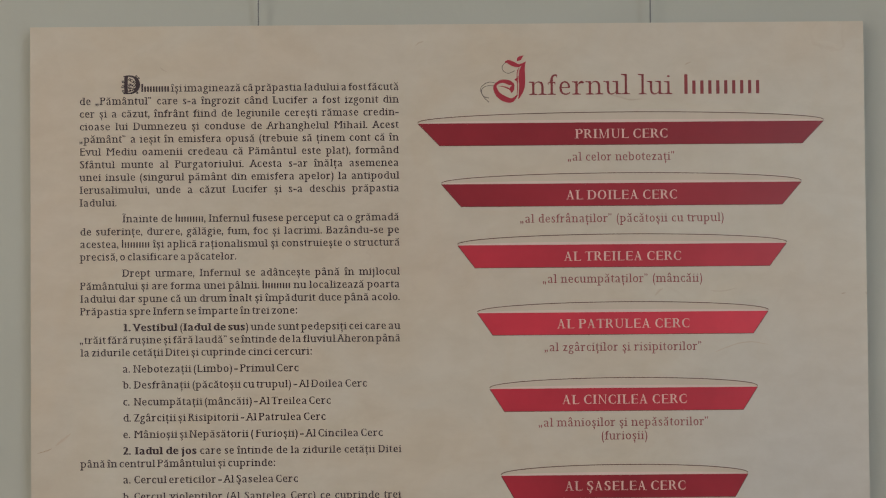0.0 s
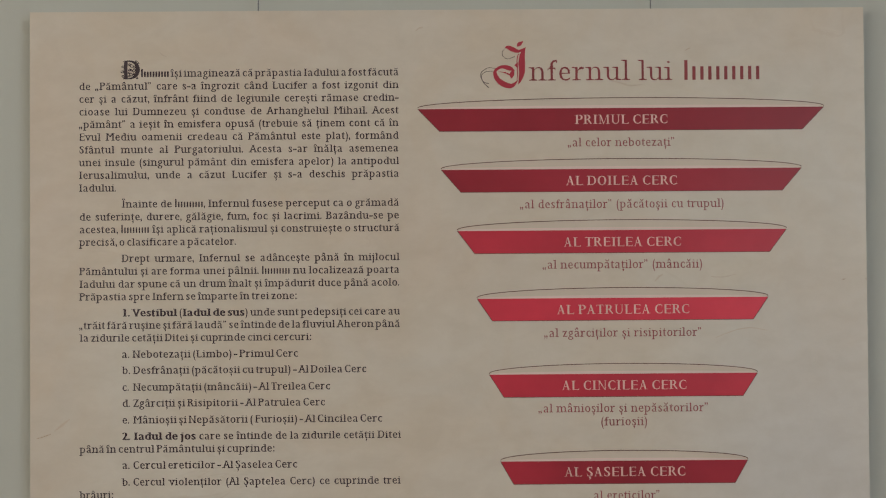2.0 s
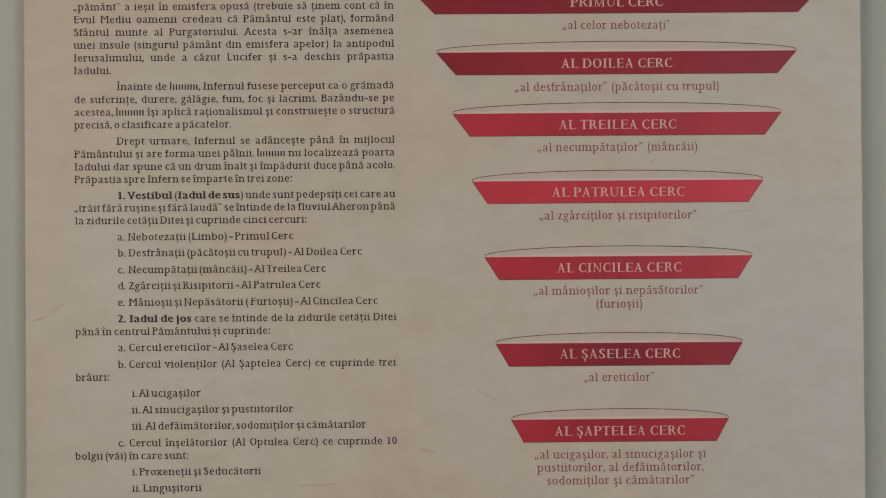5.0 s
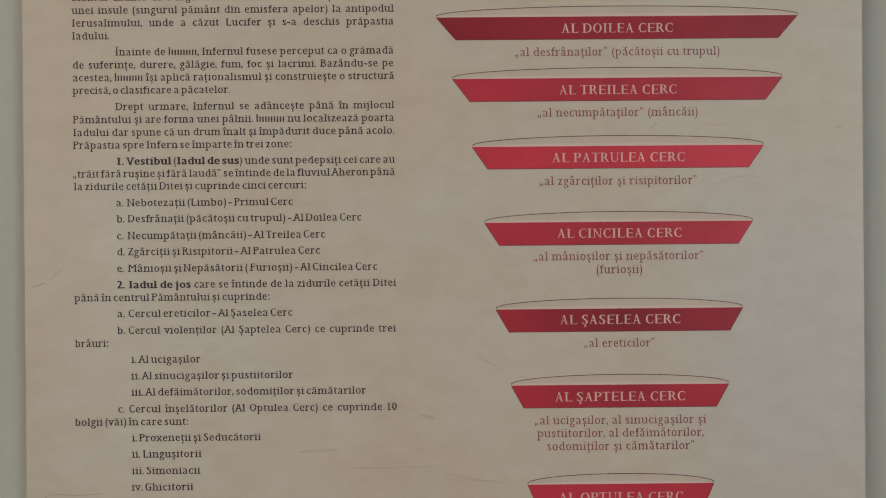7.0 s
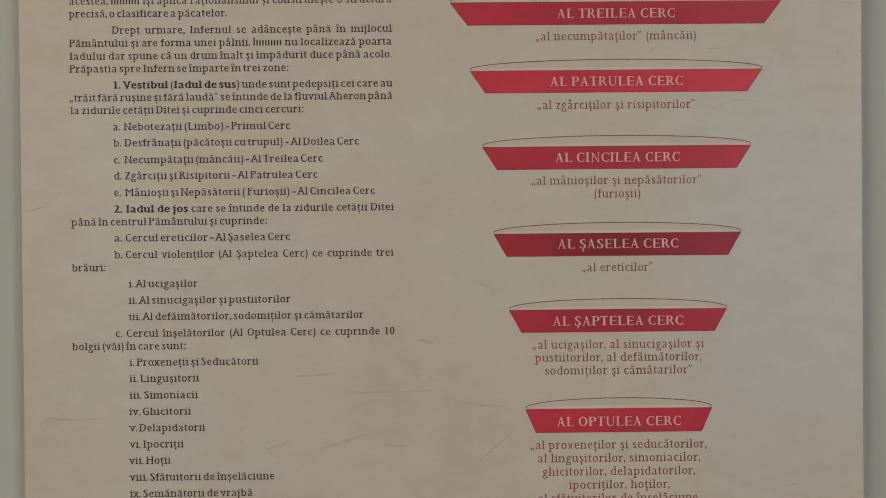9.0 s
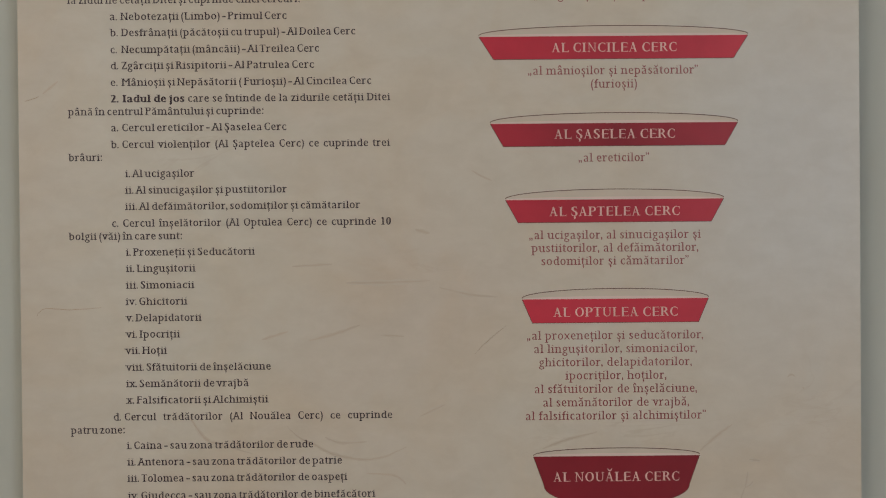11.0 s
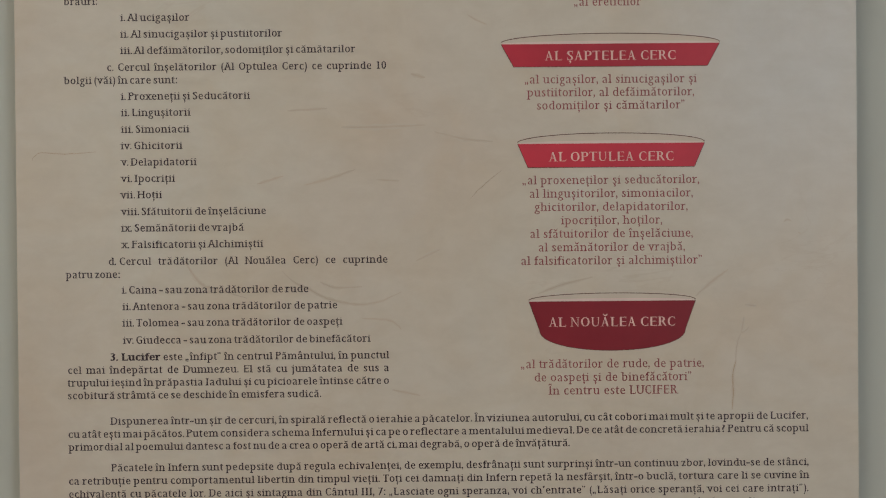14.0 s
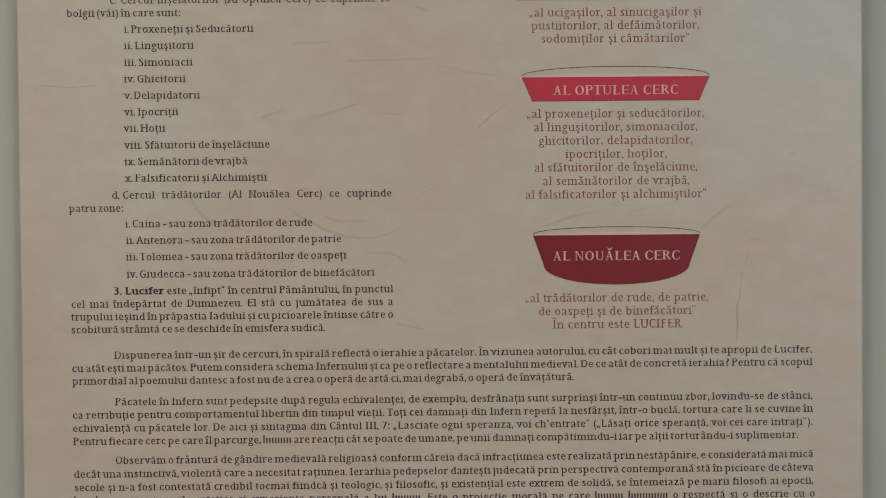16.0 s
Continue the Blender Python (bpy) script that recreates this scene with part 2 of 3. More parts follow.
# foam core with a printed face sheet, trimmed a little at the top, its corners a little worn
EDGE = (HIGH - 0.6) / 1000
core = solid("board_core", [((-WIDE / 2000, 0.0004, 0), (WIDE / 2000, 0.005, EDGE))], CORE, panel, 0.0006)
tagged(core, "off-white foam board core")
sheet_bm = bmesh.new()
box(sheet_bm, (-WIDE / 2000, -0.0, 0), (WIDE / 2000, 0.0004, EDGE))
sheet_data = bpy.data.meshes.new("printed_sheet")
sheet_bm.to_mesh(sheet_data)
sheet_bm.free()
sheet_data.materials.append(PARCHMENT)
sheet = part("printed_sheet", sheet_data, panel, "cream parchment-patterned printed face")

# ---- lettering ----
PROUD = 0.12
LETTERS = {}
TRACK, SPACE, TIGHT = 0.066, 0.14, 0.05
pen_curve = bpy.data.curves.new("pen", "FONT")
pen_curve.resolution_u = 3
pen = new("pen", pen_curve)


def outline(text):
    """The filled outline of some text in the built-in font, one em high: points and faces."""
    pen_curve.body = text
    graph = bpy.context.evaluated_depsgraph_get()
    graph.update()
    data = bpy.data.meshes.new_from_object(pen.evaluated_get(graph))
    pts = [(v.co.x, v.co.y) for v in data.vertices]
    faces = [tuple(p.vertices) for p in data.polygons]
    bpy.data.meshes.remove(data)
    return pts, faces


BASE = {"ă": "a", "ș": "s", "ț": "t", "Ă": "A", "Ș": "S", "Ț": "T"}


def rim_of(faces):
    """The edges on the outline, as they run round their faces."""
    seen = {}
    for f in faces:
        for a, b in zip(f, f[1:] + f[:1]):
            key = (min(a, b), max(a, b))
            seen[key] = None if key in seen else (a, b)
    return [e for e in seen.values() if e]


def contrast(pts, faces, wide, thin):
    """Stems made wider and cross strokes thinner, as in a book face; the height stays."""
    normals = {}
    for a, b in rim_of(faces):
        dx, dy = pts[b][0] - pts[a][0], pts[b][1] - pts[a][1]
        length = math.hypot(dx, dy)
        if length > 1e-6:
            for i in (a, b):
                normals.setdefault(i, []).append((dy / length, -dx / length))
    area = sum((pts[f[1]][0] - pts[f[0]][0]) * (pts[f[2]][1] - pts[f[0]][1]) - (pts[f[2]][0] - pts[f[0]][0]) * (pts[f[1]][1] - pts[f[0]][1]) for f in faces)
    way = 1 if area > 0 else -1
    out = list(pts)
    for i, ns in normals.items():
        sx, sy = sum(n[0] for n in ns), sum(n[1] for n in ns)
        if len(ns) == 2 and ns[0][0] * ns[1][0] + ns[0][1] * ns[1][1] > 0.5:
            sx, sy = sx / 2, sy / 2
        sx, sy = max(-1, min(1, sx)), max(-1, min(1, sy))
        out[i] = (pts[i][0] + way * sx * wide, pts[i][1] - way * sy * thin)
    low, high = min(y for _, y in pts), max(y for _, y in pts)
    new_low, new_high = min(y for _, y in out), max(y for _, y in out)
    k = (high - low) / max(new_high - new_low, 1e-6)
    return [(x, low + (y - new_low) * k) for x, y in out]


def serifs(ch, pts, faces, reach, slab):
    """Bracketed slab serifs beside the flat ends of the stems, beaks on arms and curved ends, as polygons."""
    out, top = [], max(y for _, y in pts)

    def foot(x, y, side, up, long=1.0):
        r = reach * long * side
        out.append([(x - 0.004 * side, y), (x + r, y), (x + r, y + up * slab), (x + 0.4 * r, y + up * slab * 1.25), (x - 0.004 * side, y + up * slab * 2.0)])

    for a, b in rim_of(faces):
        (xa, ya), (xb, yb) = sorted((pts[a], pts[b]))
        wide, y = xb - xa, (ya + yb) / 2
        low, high = min(ya, yb), max(ya, yb)
        if abs(yb - ya) < 0.006 and 0.05 < wide < 0.24:
            if (abs(y) < 0.03 and ch not in "tec") or (y < -0.15 and ch in "pq"):
                if ch not in "aud":
                    foot(xa, y, -1, 1)
                foot(xb, y, 1, 1)
            elif ch.islower() and 0.40 < y < 0.5 and ch not in "tfae":
                foot(xa, y, -1, -1, 1.15)
                if ch in "vwxy":
                    foot(xb, y, 1, -1)
            elif y > 0.62 and ch in "bdhkl":
                foot(xa, y, -1, -1, 1.25)
            elif (ch.isupper() or ch == "1") and y > 0.62 and abs(y - top) < 0.02:
                foot(xa, y, -1, -1)
                if ch != "1":
                    foot(xb, y, 1, -1)
        elif abs(xb - xa) < 0.03 and ch in "TELFZzcsCGSf" and 0.025 < high - low < 0.15:
            x, drop = max(xa, xb), 0.085 if ch.isupper() else 0.045
            left = ch in "sS" and x < 0.3 or ch == "T" and x < 0.2
            x0, x1 = (min(xa, xb), min(xa, xb) + slab * 0.8) if left else (x - slab * 0.8, x)
            if y > 0.55 * top:
                out.append([(x0, low - drop), (x1, low - drop), (x1, low + 0.01), (x0, low + 0.01)])
            elif y < 0.3 * top:
                out.append([(x0, high - 0.01), (x1, high - 0.01), (x1, high + drop), (x0, high + drop)])
    return out


# weight: how much wider the stems, how much thinner the cross strokes, the serifs' reach and thickness
REGULAR, BOLD, LIGHT = (0.008, 0.008, 0.078, 0.048), (0.040, -0.004, 0.078, 0.060), (0.0, 0.013, 0.080, 0.040)
CAPITALS, DISPLAY = (0.009, 0.025, 0.078, 0.026), (-0.010, 0.020, 0.088, 0.030)


# advance widths of a wide book face, by letter, against its own em
SET_WIDTHS = dict(zip("abcdefghijklmnopqrstuvwxyz", (0.594, 0.632, 0.520, 0.635, 0.560, 0.375, 0.545, 0.660, 0.335, 0.325, 0.620, 0.330, 0.988,
                                                     0.663, 0.603, 0.640, 0.635, 0.485, 0.475, 0.375, 0.656, 0.570, 0.855, 0.580, 0.565, 0.516)))
SET_WIDTHS.update(zip("ABCDEFGHILMNOPRSTUVZ", (0.705, 0.653, 0.640, 0.742, 0.635, 0.585, 0.716, 0.810, 0.390, 0.615, 0.920, 0.763, 0.742, 0.617, 0.690, 0.560, 0.630, 0.746, 0.700, 0.585)))
SET_WIDTHS.update({"1": 0.52, "2": 0.56, "3": 0.56, "7": 0.56, "0": 0.56, ".": 0.25, ",": 0.25, ":": 0.27, "(": 0.34, ")": 0.34, "-": 0.40, "?": 0.48})
SET_EM = 0.8375


def set_width(ch, weight):
    """The advance of a letter without the tracking, or 0 where the built-in one stays."""
    plain = {"î": "i", "â": "a", "Î": "I"}.get(ch, ch)
    return SET_WIDTHS[plain] * SET_EM - TRACK + 1.2 * weight[0] if plain in SET_WIDTHS else 0.0


def small_t(weight):
    """A book-face t: slanted top, thin bar, stem that hooks to the right."""
    half, thin = 0.045 + weight[0], 0.062 - 2 * weight[1] + 0.01
    stem = 0.10
    pts = [(stem - half, 0.10), (stem + half, 0.10), (stem + half, 0.60), (stem + 0.3 * half, 0.60), (stem - half, 0.47)]
    faces = [tuple(range(5))]
    for x0, x1 in ((-0.01, stem - half), (stem + half, 0.262)):
        n = len(pts)
        pts += [(x0, 0.449 - thin), (x1, 0.449 - thin), (x1, 0.449), (x0, 0.449)]
        faces.append((n, n + 1, n + 2, n + 3))
    n, steps = len(pts), 8
    for i in range(steps + 1):
        a = math.pi * (1 + 0.80 * i / steps)
        inner = 0.075 - half * 0.6
        thick = 2 * half * (1 - 0.62 * i / steps)
        cx, cy = stem - half + inner + 2 * half, 0.10
        for r in (inner, inner + thick):
            pts.append((cx + r * math.cos(a), cy + 0.95 * r * math.sin(a)))
    faces += [(n + 2 * i, n + 2 * i + 1, n + 2 * i + 3, n + 2 * i + 2) for i in range(steps)]
    return [(x, y, 0.0) for x, y in pts], faces


def built_in(base, weight):
    """A letter of the built-in font, with stroke contrast and serifs: points, faces, the plain outline and the width."""
    flat, faces = outline(base)
    wide = max(x for x, _ in outline(base + "|")[0]) - max(x for x, _ in outline("|")[0])
    k = set_width(base, weight) / wide if set_width(base, weight) else 1.0
    turn = sum(flat[a][0] * flat[b][1] - flat[b][0] * flat[a][1] for f in faces for a, b in zip(f, f[1:] + f[:1]))
    # the stems keep their thickness when the letter is drawn narrower
    stem = ((0.089 + 2 * weight[0]) / k - 0.089) / 2 if base.isalnum() else weight[0] + 0.012
    flat = contrast(flat, faces, stem, (0.002 if base in "âîÎ" else weight[1]) if base.isalnum() else -0.008)
    if base in "âî":
        flat = [(x, y if y < 0.5 else 0.5 + (y - 0.5) * 1.55) for x, y in flat]
    flat, wide = [(x * k, y) for x, y in flat], wide * k
    pts = [(x, y, 0.0) for x, y in flat]
    folded = {f for f in faces if sum(flat[a][0] * flat[b][1] - flat[b][0] * flat[a][1] for a, b in zip(f, f[1:] + f[:1])) * turn <= 0}
    if base.isalpha() or base == "1":
        plain = {"î": "i", "â": "a", "Î": "I"}.get(base, base)
        for n_th, shape in enumerate(serifs(plain, flat, list(faces), weight[2], weight[3])):
            n = len(pts)
            pts += [(x, y, 1 + 0.3 * n_th) for x, y in shape]
            faces.append(tuple(range(n, n + len(shape))))
    if base == "1":
        left = min(x for x, _ in flat)
        n = len(pts)
        pts += [(left - 0.10, 0.53, 2), (left + 0.004, 0.57, 2), (left + 0.004, 0.66, 2)]
        faces.append((n, n + 1, n + 2))
    # corners that turned over with the stroke's change are left out
    return pts, [f for f in faces if f not in folded], flat, wide


def capital(ch, weight):
    """A, M, N or U with one thick and one thin leg and hairline serifs: points, faces, the outline and the width."""
    top = max(y for _, y in outline("H")[0])
    thick, thin, slab = 0.089 + 2 * weight[0], 0.050, weight[3]

    def bar(x0, x1, y0, y1):
        return [(x0, y0), (x1, y0), (x1, y1), (x0, y1)]

    def leg(x_foot, x_top, wide):
        return [(x_foot, 0), (x_foot + wide, 0), (x_top + wide, top), (x_top, top)]

    def feet(*spans):
        return [bar(a, b, 0, slab) for a, b in spans]

    def heads(*spans):
        return [bar(a, b, top - slab, top) for a, b in spans]

    if ch == "A":
        wide = 0.66
        shapes = [leg(0.46, 0.245, thick * 1.1), [(0.075, 0), (0.075 + thin, 0), (0.30, top * 0.86), (0.275, top * 0.95)], bar(0.15, 0.46, 0.22, 0.22 + thin * 0.9)] + feet((0.0, 0.19), (0.39, 0.67))
    elif ch == "N":
        wide = 0.73
        shapes = [[(0.56, 0), (0.61, 0), (0.185, top), (0.06, top)], leg(0.10, 0.10, thin), leg(0.575, 0.575, thin)] + feet((0.0, 0.23)) + heads((0.0, 0.12), (0.48, 0.71))
    elif ch == "M":
        wide = 0.87
        shapes = [[(0.36, 0), (0.42, 0), (0.20, top), (0.08, top)], [(0.38, 0), (0.415, 0), (0.69, top), (0.65, top)], leg(0.10, 0.10, thin), leg(0.66, 0.66, thick)] + feet((0.0, 0.23), (0.57, 0.85)) + heads((0.0, 0.12), (0.70, 0.85))
    else:
        wide = 0.71
        shapes = [bar(0.09, 0.09 + thick, 0.24, top), bar(0.57, 0.57 + thin, 0.24, top)] + heads((0.0, 0.28), (0.48, 0.70))
    pts, faces = [], []
    for n_th, shape in enumerate(shapes):
        faces.append(tuple(range(len(pts), len(pts) + len(shape))))
        pts += [(x, y, 0.3 * n_th) for x, y in shape]
    if ch == "U":
        n, steps, left, right = len(pts), 14, 0.09, 0.57 + thin
        for i in range(steps + 1):
            a = math.pi * (1 + i / steps)
            mid, half = (left + right) / 2, (right - left) / 2
            inner_mid, inner_half = (left + thick + right - thin) / 2, (right - thin - left - thick) / 2
            pts += [(mid + half * math.cos(a), 0.24 + 0.25 * math.sin(a), 0), (inner_mid + inner_half * math.cos(a), 0.24 + (0.25 - thin) * math.sin(a), 0)]
        faces += [(n + 2 * i, n + 2 * i + 1, n + 2 * i + 3, n + 2 * i + 2) for i in range(steps)]
    k = set_width(ch, weight) / wide
    pts = [(x * k, y, lift) for x, y, lift in pts]
    return pts, faces, [(x, y) for x, y, _ in pts], wide * k


def letter(ch, weight):
    """Points, faces and width of a letter, cached: built-in shapes with serifs and with breve, comma and quotes added."""
    key = (ch, weight)
    if key in LETTERS:
        return LETTERS[key]
    if ch in "„”":
        pts, faces, wide = letter(",", weight)
        lift = 0.0 if ch == "„" else 0.58
        n = len(pts)
        both = [(x, y + lift, 0) for x, y, _ in pts] + [(x + 0.15, y + lift, 0) for x, y, _ in pts]
        LETTERS[key] = (both, faces + [tuple(i + n for i in f) for f in faces], wide + 0.15)
        return LETTERS[key]
    base = BASE.get(ch, ch)
    if base == "t":
        pts, faces = small_t(weight)
        wide = set_width("t", weight)
        flat = [(0.02, 0), (0.25, 0)]
    elif weight == CAPITALS and base in "AMNU":
        pts, faces, flat, wide = capital(base, weight)
    else:
        pts, faces, flat, wide = built_in(base, weight)
    mid = (min(x for x, _ in flat) + max(x for x, _ in flat)) / 2
    if ch in "ăĂ":
        up = 0.60 if ch == "ă" else 0.83
        n, steps = len(pts), 8
        for i in range(steps + 1):
            a = math.pi * (1.06 + 0.88 * i / steps)
            thick = 0.022 + 0.022 * math.sin(math.pi * i / steps)
            for r in (0.125 - thick, 0.125 + 0.3 * thick):
                pts.append((mid + 1.1 * r * math.cos(a), up + 0.15 + 1.7 * r * math.sin(a), 3))
        faces += [(n + 2 * i, n + 2 * i + 1, n + 2 * i + 3, n + 2 * i + 2) for i in range(steps)]
    if ch in "șȘțȚ":
        more, more_faces = outline(",")
        shift = mid - sum(x for x, _ in more) / len(more)
        high, n = max(y for _, y in more), len(pts)
        pts += [(x + shift, (y - high) * 0.95 - 0.025, 3) for x, y in more]
        faces += [tuple(i + n for i in f) for f in more_faces]
    if ch in ".,":
        pts = [(x - 0.035, y, lift) for x, y, lift in pts]
    elif ch == "-":
        pts = [(mid + 1.25 * (x - mid), y, lift) for x, y, lift in pts]
    LETTERS[key] = (pts, faces, wide)
    return LETTERS[key]


def words_of(text, weight):
    """Words of a line as lists of (letter, weight); stars switch to bold, [n] stands for n letters as plain upright bars."""
    words, word, bold, i = [], [], False, 0
    while i < len(text):
        ch = text[i]
        if ch == "*":
            bold = not bold
        elif ch == "[":
            end = text.index("]", i)
            word.append((int(text[i + 1:end]), BOLD if bold else weight))
            i = end
        elif ch == " ":
            words.append(word)
            word = []
        else:
            word.append((ch, BOLD if bold else weight))
        i += 1
    return words + [word]


def set_line(pts, faces, text, u0, u1, v, em, weight, usual, tall):
    """Adds a line of print that runs from u0 to u1 on the base line v. usual: the letters' own width, for lines set to the full measure;
    tall: how much of the built-in ones' height over the small letters the capitals and long stems keep."""
    words = words_of(text, weight)

    def width(w):
        return sum((ch * 0.49 if isinstance(ch, int) else letter(ch, b)[2] + TRACK) for ch, b in w)

    def tight(w):
        return w[-1][0] in (".", ",") and w[0][0] not in tuple("123")

    def rise(y):
        return y if y < 0.449 else 0.449 + (y - 0.449) * tall

    total, gaps = sum(width(w) for w in words), len(words) - 1
    span = (u1 - u0) / em
    # the gap after a full stop or a comma is a little narrower
    narrow = sum(1 for w in words[:-1] if tight(w))
    stretch = span / (total + gaps * (SPACE if tall < 0.8 else 0.25 if weight != CAPITALS else 0.22) - narrow * TIGHT)
    if usual and gaps:
        stretch = min(usual, (span - gaps * 0.11) / total)
    gap = (span - total * stretch + narrow * TIGHT) / gaps if gaps else 0
    # after a list mark of one letter the text begins at a tab stop
    marked = gaps > 1 and len(words[0]) == 2 and words[0][0][0] in tuple("abcde") and words[0][1][0] == "."
    if marked:
        tab = 9.25 / em
        stretch = min(stretch, (span - tab - (gaps - 1) * 0.11) / (total - width(words[0])))
        gap = (span - tab - (total - width(words[0])) * stretch) / (gaps - 1)
    x = 0.0
    for n_th, w in enumerate(words):
        for ch, b in w:
            n = len(pts)
            if isinstance(ch, int):
                wide, bar = ch * 0.49, 0.11 + b[0]
                for i in range(2 * ch):
                    left, high = 0.05 + 0.245 * i, 0.66 if i == 0 else 0.449
                    n = len(pts)
                    corners = ((left, 0.0), (left + bar, 0.0), (left + bar, high), (left, high))
                    pts += [at(u0 + em * (x + a * stretch), v - em * c, PROUD) for a, c in corners]
                    faces.append((n, n + 1, n + 2, n + 3))
                x += wide * stretch
                continue
            shape, shape_faces, wide = letter(ch, b)
            pts += [at(u0 + em * (x + (a + TRACK / 2) * stretch), v - em * rise(c), PROUD + 0.01 * lift) for a, c, lift in shape]
            faces += [tuple(i + n for i in f) for f in shape_faces]
            x += (wide + TRACK) * stretch
        x = tab if marked and n_th == 0 else x + gap - (TIGHT if tight(w) and not marked else 0)


def print_lines(name, lines, em, mat, parent, label="", weight=REGULAR, measure_u=(), usual=0.0, tall=1.0):
    pts, faces = [], []
    for text, u0, u1, v in lines:
        set_line(pts, faces, text, u0, u1, v, em, weight, usual if any(abs(u1 - m) < 1.6 for m in measure_u) else 0, tall)
    return part(name, mesh_from(name, pts, faces, mat), parent, label)


USUAL = 0.966


def paragraph(*lines):
    return print_lines("paragraph", lines, 10.25, INK, panel, "", REGULAR, (309.9, 662.6), USUAL, 0.66)


def caption(*lines):
    return print_lines("caption", lines, 11.2, RED_INK, panel, "", LIGHT, tall=0.84)


# ---- strokes: ribbons of changing width, for the diagram and the ornaments ----


def smooth(points, steps=8):
    """A smooth line through points of any number of values (Catmull-Rom)."""
    p = [np.array(points[0])] + [np.array(q) for q in points] + [np.array(points[-1])]
    out = []
    for a, b, c, d in zip(p, p[1:], p[2:], p[3:]):
        for i in range(steps):
            t = i / steps
            out.append(0.5 * (2 * b + (c - a) * t + (2 * a - 5 * b + 4 * c - d) * t * t + (3 * b - a - 3 * c + d) * t ** 3))
    return out + [p[-1]]


def ribbon(pts, faces, points, proud, steps=8):
    """A stroke through (u, v, width) points."""
    line = smooth(points, steps)
    n = len(pts)
    for i, (u, v, w) in enumerate(line):
        a, b = line[max(i - 1, 0)], line[min(i + 1, len(line) - 1)]
        du, dv = b[0] - a[0], b[1] - a[1]
        length = math.hypot(du, dv) or 1
        ou, ov = -dv / length * max(w, 0.05) / 2, du / length * max(w, 0.05) / 2
        pts += [at(u + ou, v + ov, proud), at(u - ou, v - ov, proud)]
    faces += [(n + 2 * i, n + 2 * i + 1, n + 2 * i + 3, n + 2 * i + 2) for i in range(len(line) - 1)]


def strokes(name, lines, mat, parent, label="", proud=PROUD):
    pts, faces = [], []
    for i, points in enumerate(lines):
        ribbon(pts, faces, points, proud + 0.012 * i)
    return part(name, mesh_from(name, pts, faces, mat), parent, label)


# ---- the red diagram: nine bands like the rings of a funnel ----
AXIS = 496.9


def band(text, mat, half, foot, v_top, v_foot, text_u0, text_u1, text_v, knee=None, colour="crimson"):
    """A printed band: face, pale inside of the rim, rim line, lettering."""
    rise, lip = 5.8 if knee else 7.7, 0.9
    if knee:
        half_knee, v_knee = knee
        low = [(half_knee * math.cos(a), v_knee + (v_foot - v_knee) * math.sin(a) ** 0.9) for a in [math.pi * i / 24 for i in range(25)]]
        edge = [(-half, v_top + lip), (half, v_top + lip)] + low
    else:
        edge = [(-half, v_top + lip), (half, v_top + lip), (foot, v_foot), (-foot, v_foot)]
    face = part("band", mesh_from("band", [at(AXIS + u, v, PROUD) for u, v in edge], [tuple(range(len(edge)))], mat), panel,
                f"{colour} printed band with cream capitals")
    arc = [(half * math.cos(a), v_top - rise * math.sin(a)) for a in [math.pi * i / 40 for i in range(41)]]
    inside = [at(AXIS + u, v, 0.06) for u, v in arc + [(-half, v_top + lip + 0.2), (half, v_top + lip + 0.2)]]
    part("rim_inside", mesh_from("rim_inside", inside, [tuple(range(len(inside)))], RIM_INK), face, "pale pinkish inside of the ring")
    glint = [(half * math.cos(a), v_top + 0.5 - 2.0 * math.sin(a)) for a in [math.pi * i / 24 for i in range(25)]]
    glint = [at(AXIS + 0.985 * u, v, 0.09) for u, v in glint + [(-half, v_top + lip + 0.2), (half, v_top + lip + 0.2)]]
    part("rim_highlight", mesh_from("rim_highlight", glint, [tuple(range(len(glint)))], PINK_INK), face, "pale pink strip along the edge")
    strokes("rim_line", [[(AXIS + u, v, 0.62) for u, v in arc]], LINE_INK, face, "thin dark red outline", PROUD + 0.05)
    border = [(AXIS + u, v, 0.5) for u, v in edge[1:] + edge[:1]]
    pts, faces = [], []
    for a, b in zip(border, border[1:]):
        ribbon(pts, faces, [a, b], PROUD + 0.06, 1)
    part("edge_line", mesh_from("edge_line", pts, faces, LINE_INK), face, "thin dark red outline")
    print_lines("lettering", [(text, text_u0, text_u1, text_v)], 11.2, LETTER_INK, face, "cream capital letters", CAPITALS).data.transform(Matrix.Translation((0, -0.0001, 0)))
    return face


band("PRIMUL CERC", BAND_INKS[0], 171.0, 152.8, 83.6, 103.4, 458.0, 536.5, 97.8, colour="dark crimson")
band("AL DOILEA CERC", BAND_INKS[1], 151.6, 135.2, 134.9, 154.8, 449.8, 544.0, 149.3, colour="deep crimson")
band("AL TREILEA CERC", BAND_INKS[2], 138.4, 124.0, 186.4, 206.4, 447.4, 546.8, 200.9, colour="crimson")
band("AL PATRULEA CERC", BAND_INKS[3], 122.3, 109.5, 243.4, 263.0, 441.1, 553.2, 257.6, colour="bright crimson")
band("AL CINCILEA CERC", BAND_INKS[4], 112.5, 100.3, 307.0, 327.0, 444.8, 550.1, 321.1, colour="rich crimson")
band("AL ȘASELEA CERC", BAND_INKS[5], 103.6, 92.7, 379.7, 399.7, 446.4, 548.3, 393.4, colour="plum crimson")
band("AL ȘAPTELEA CERC", BAND_INKS[6], 91.3, 80.9, 443.5, 463.4, 441.7, 551.8, 458.0, colour="rose crimson")
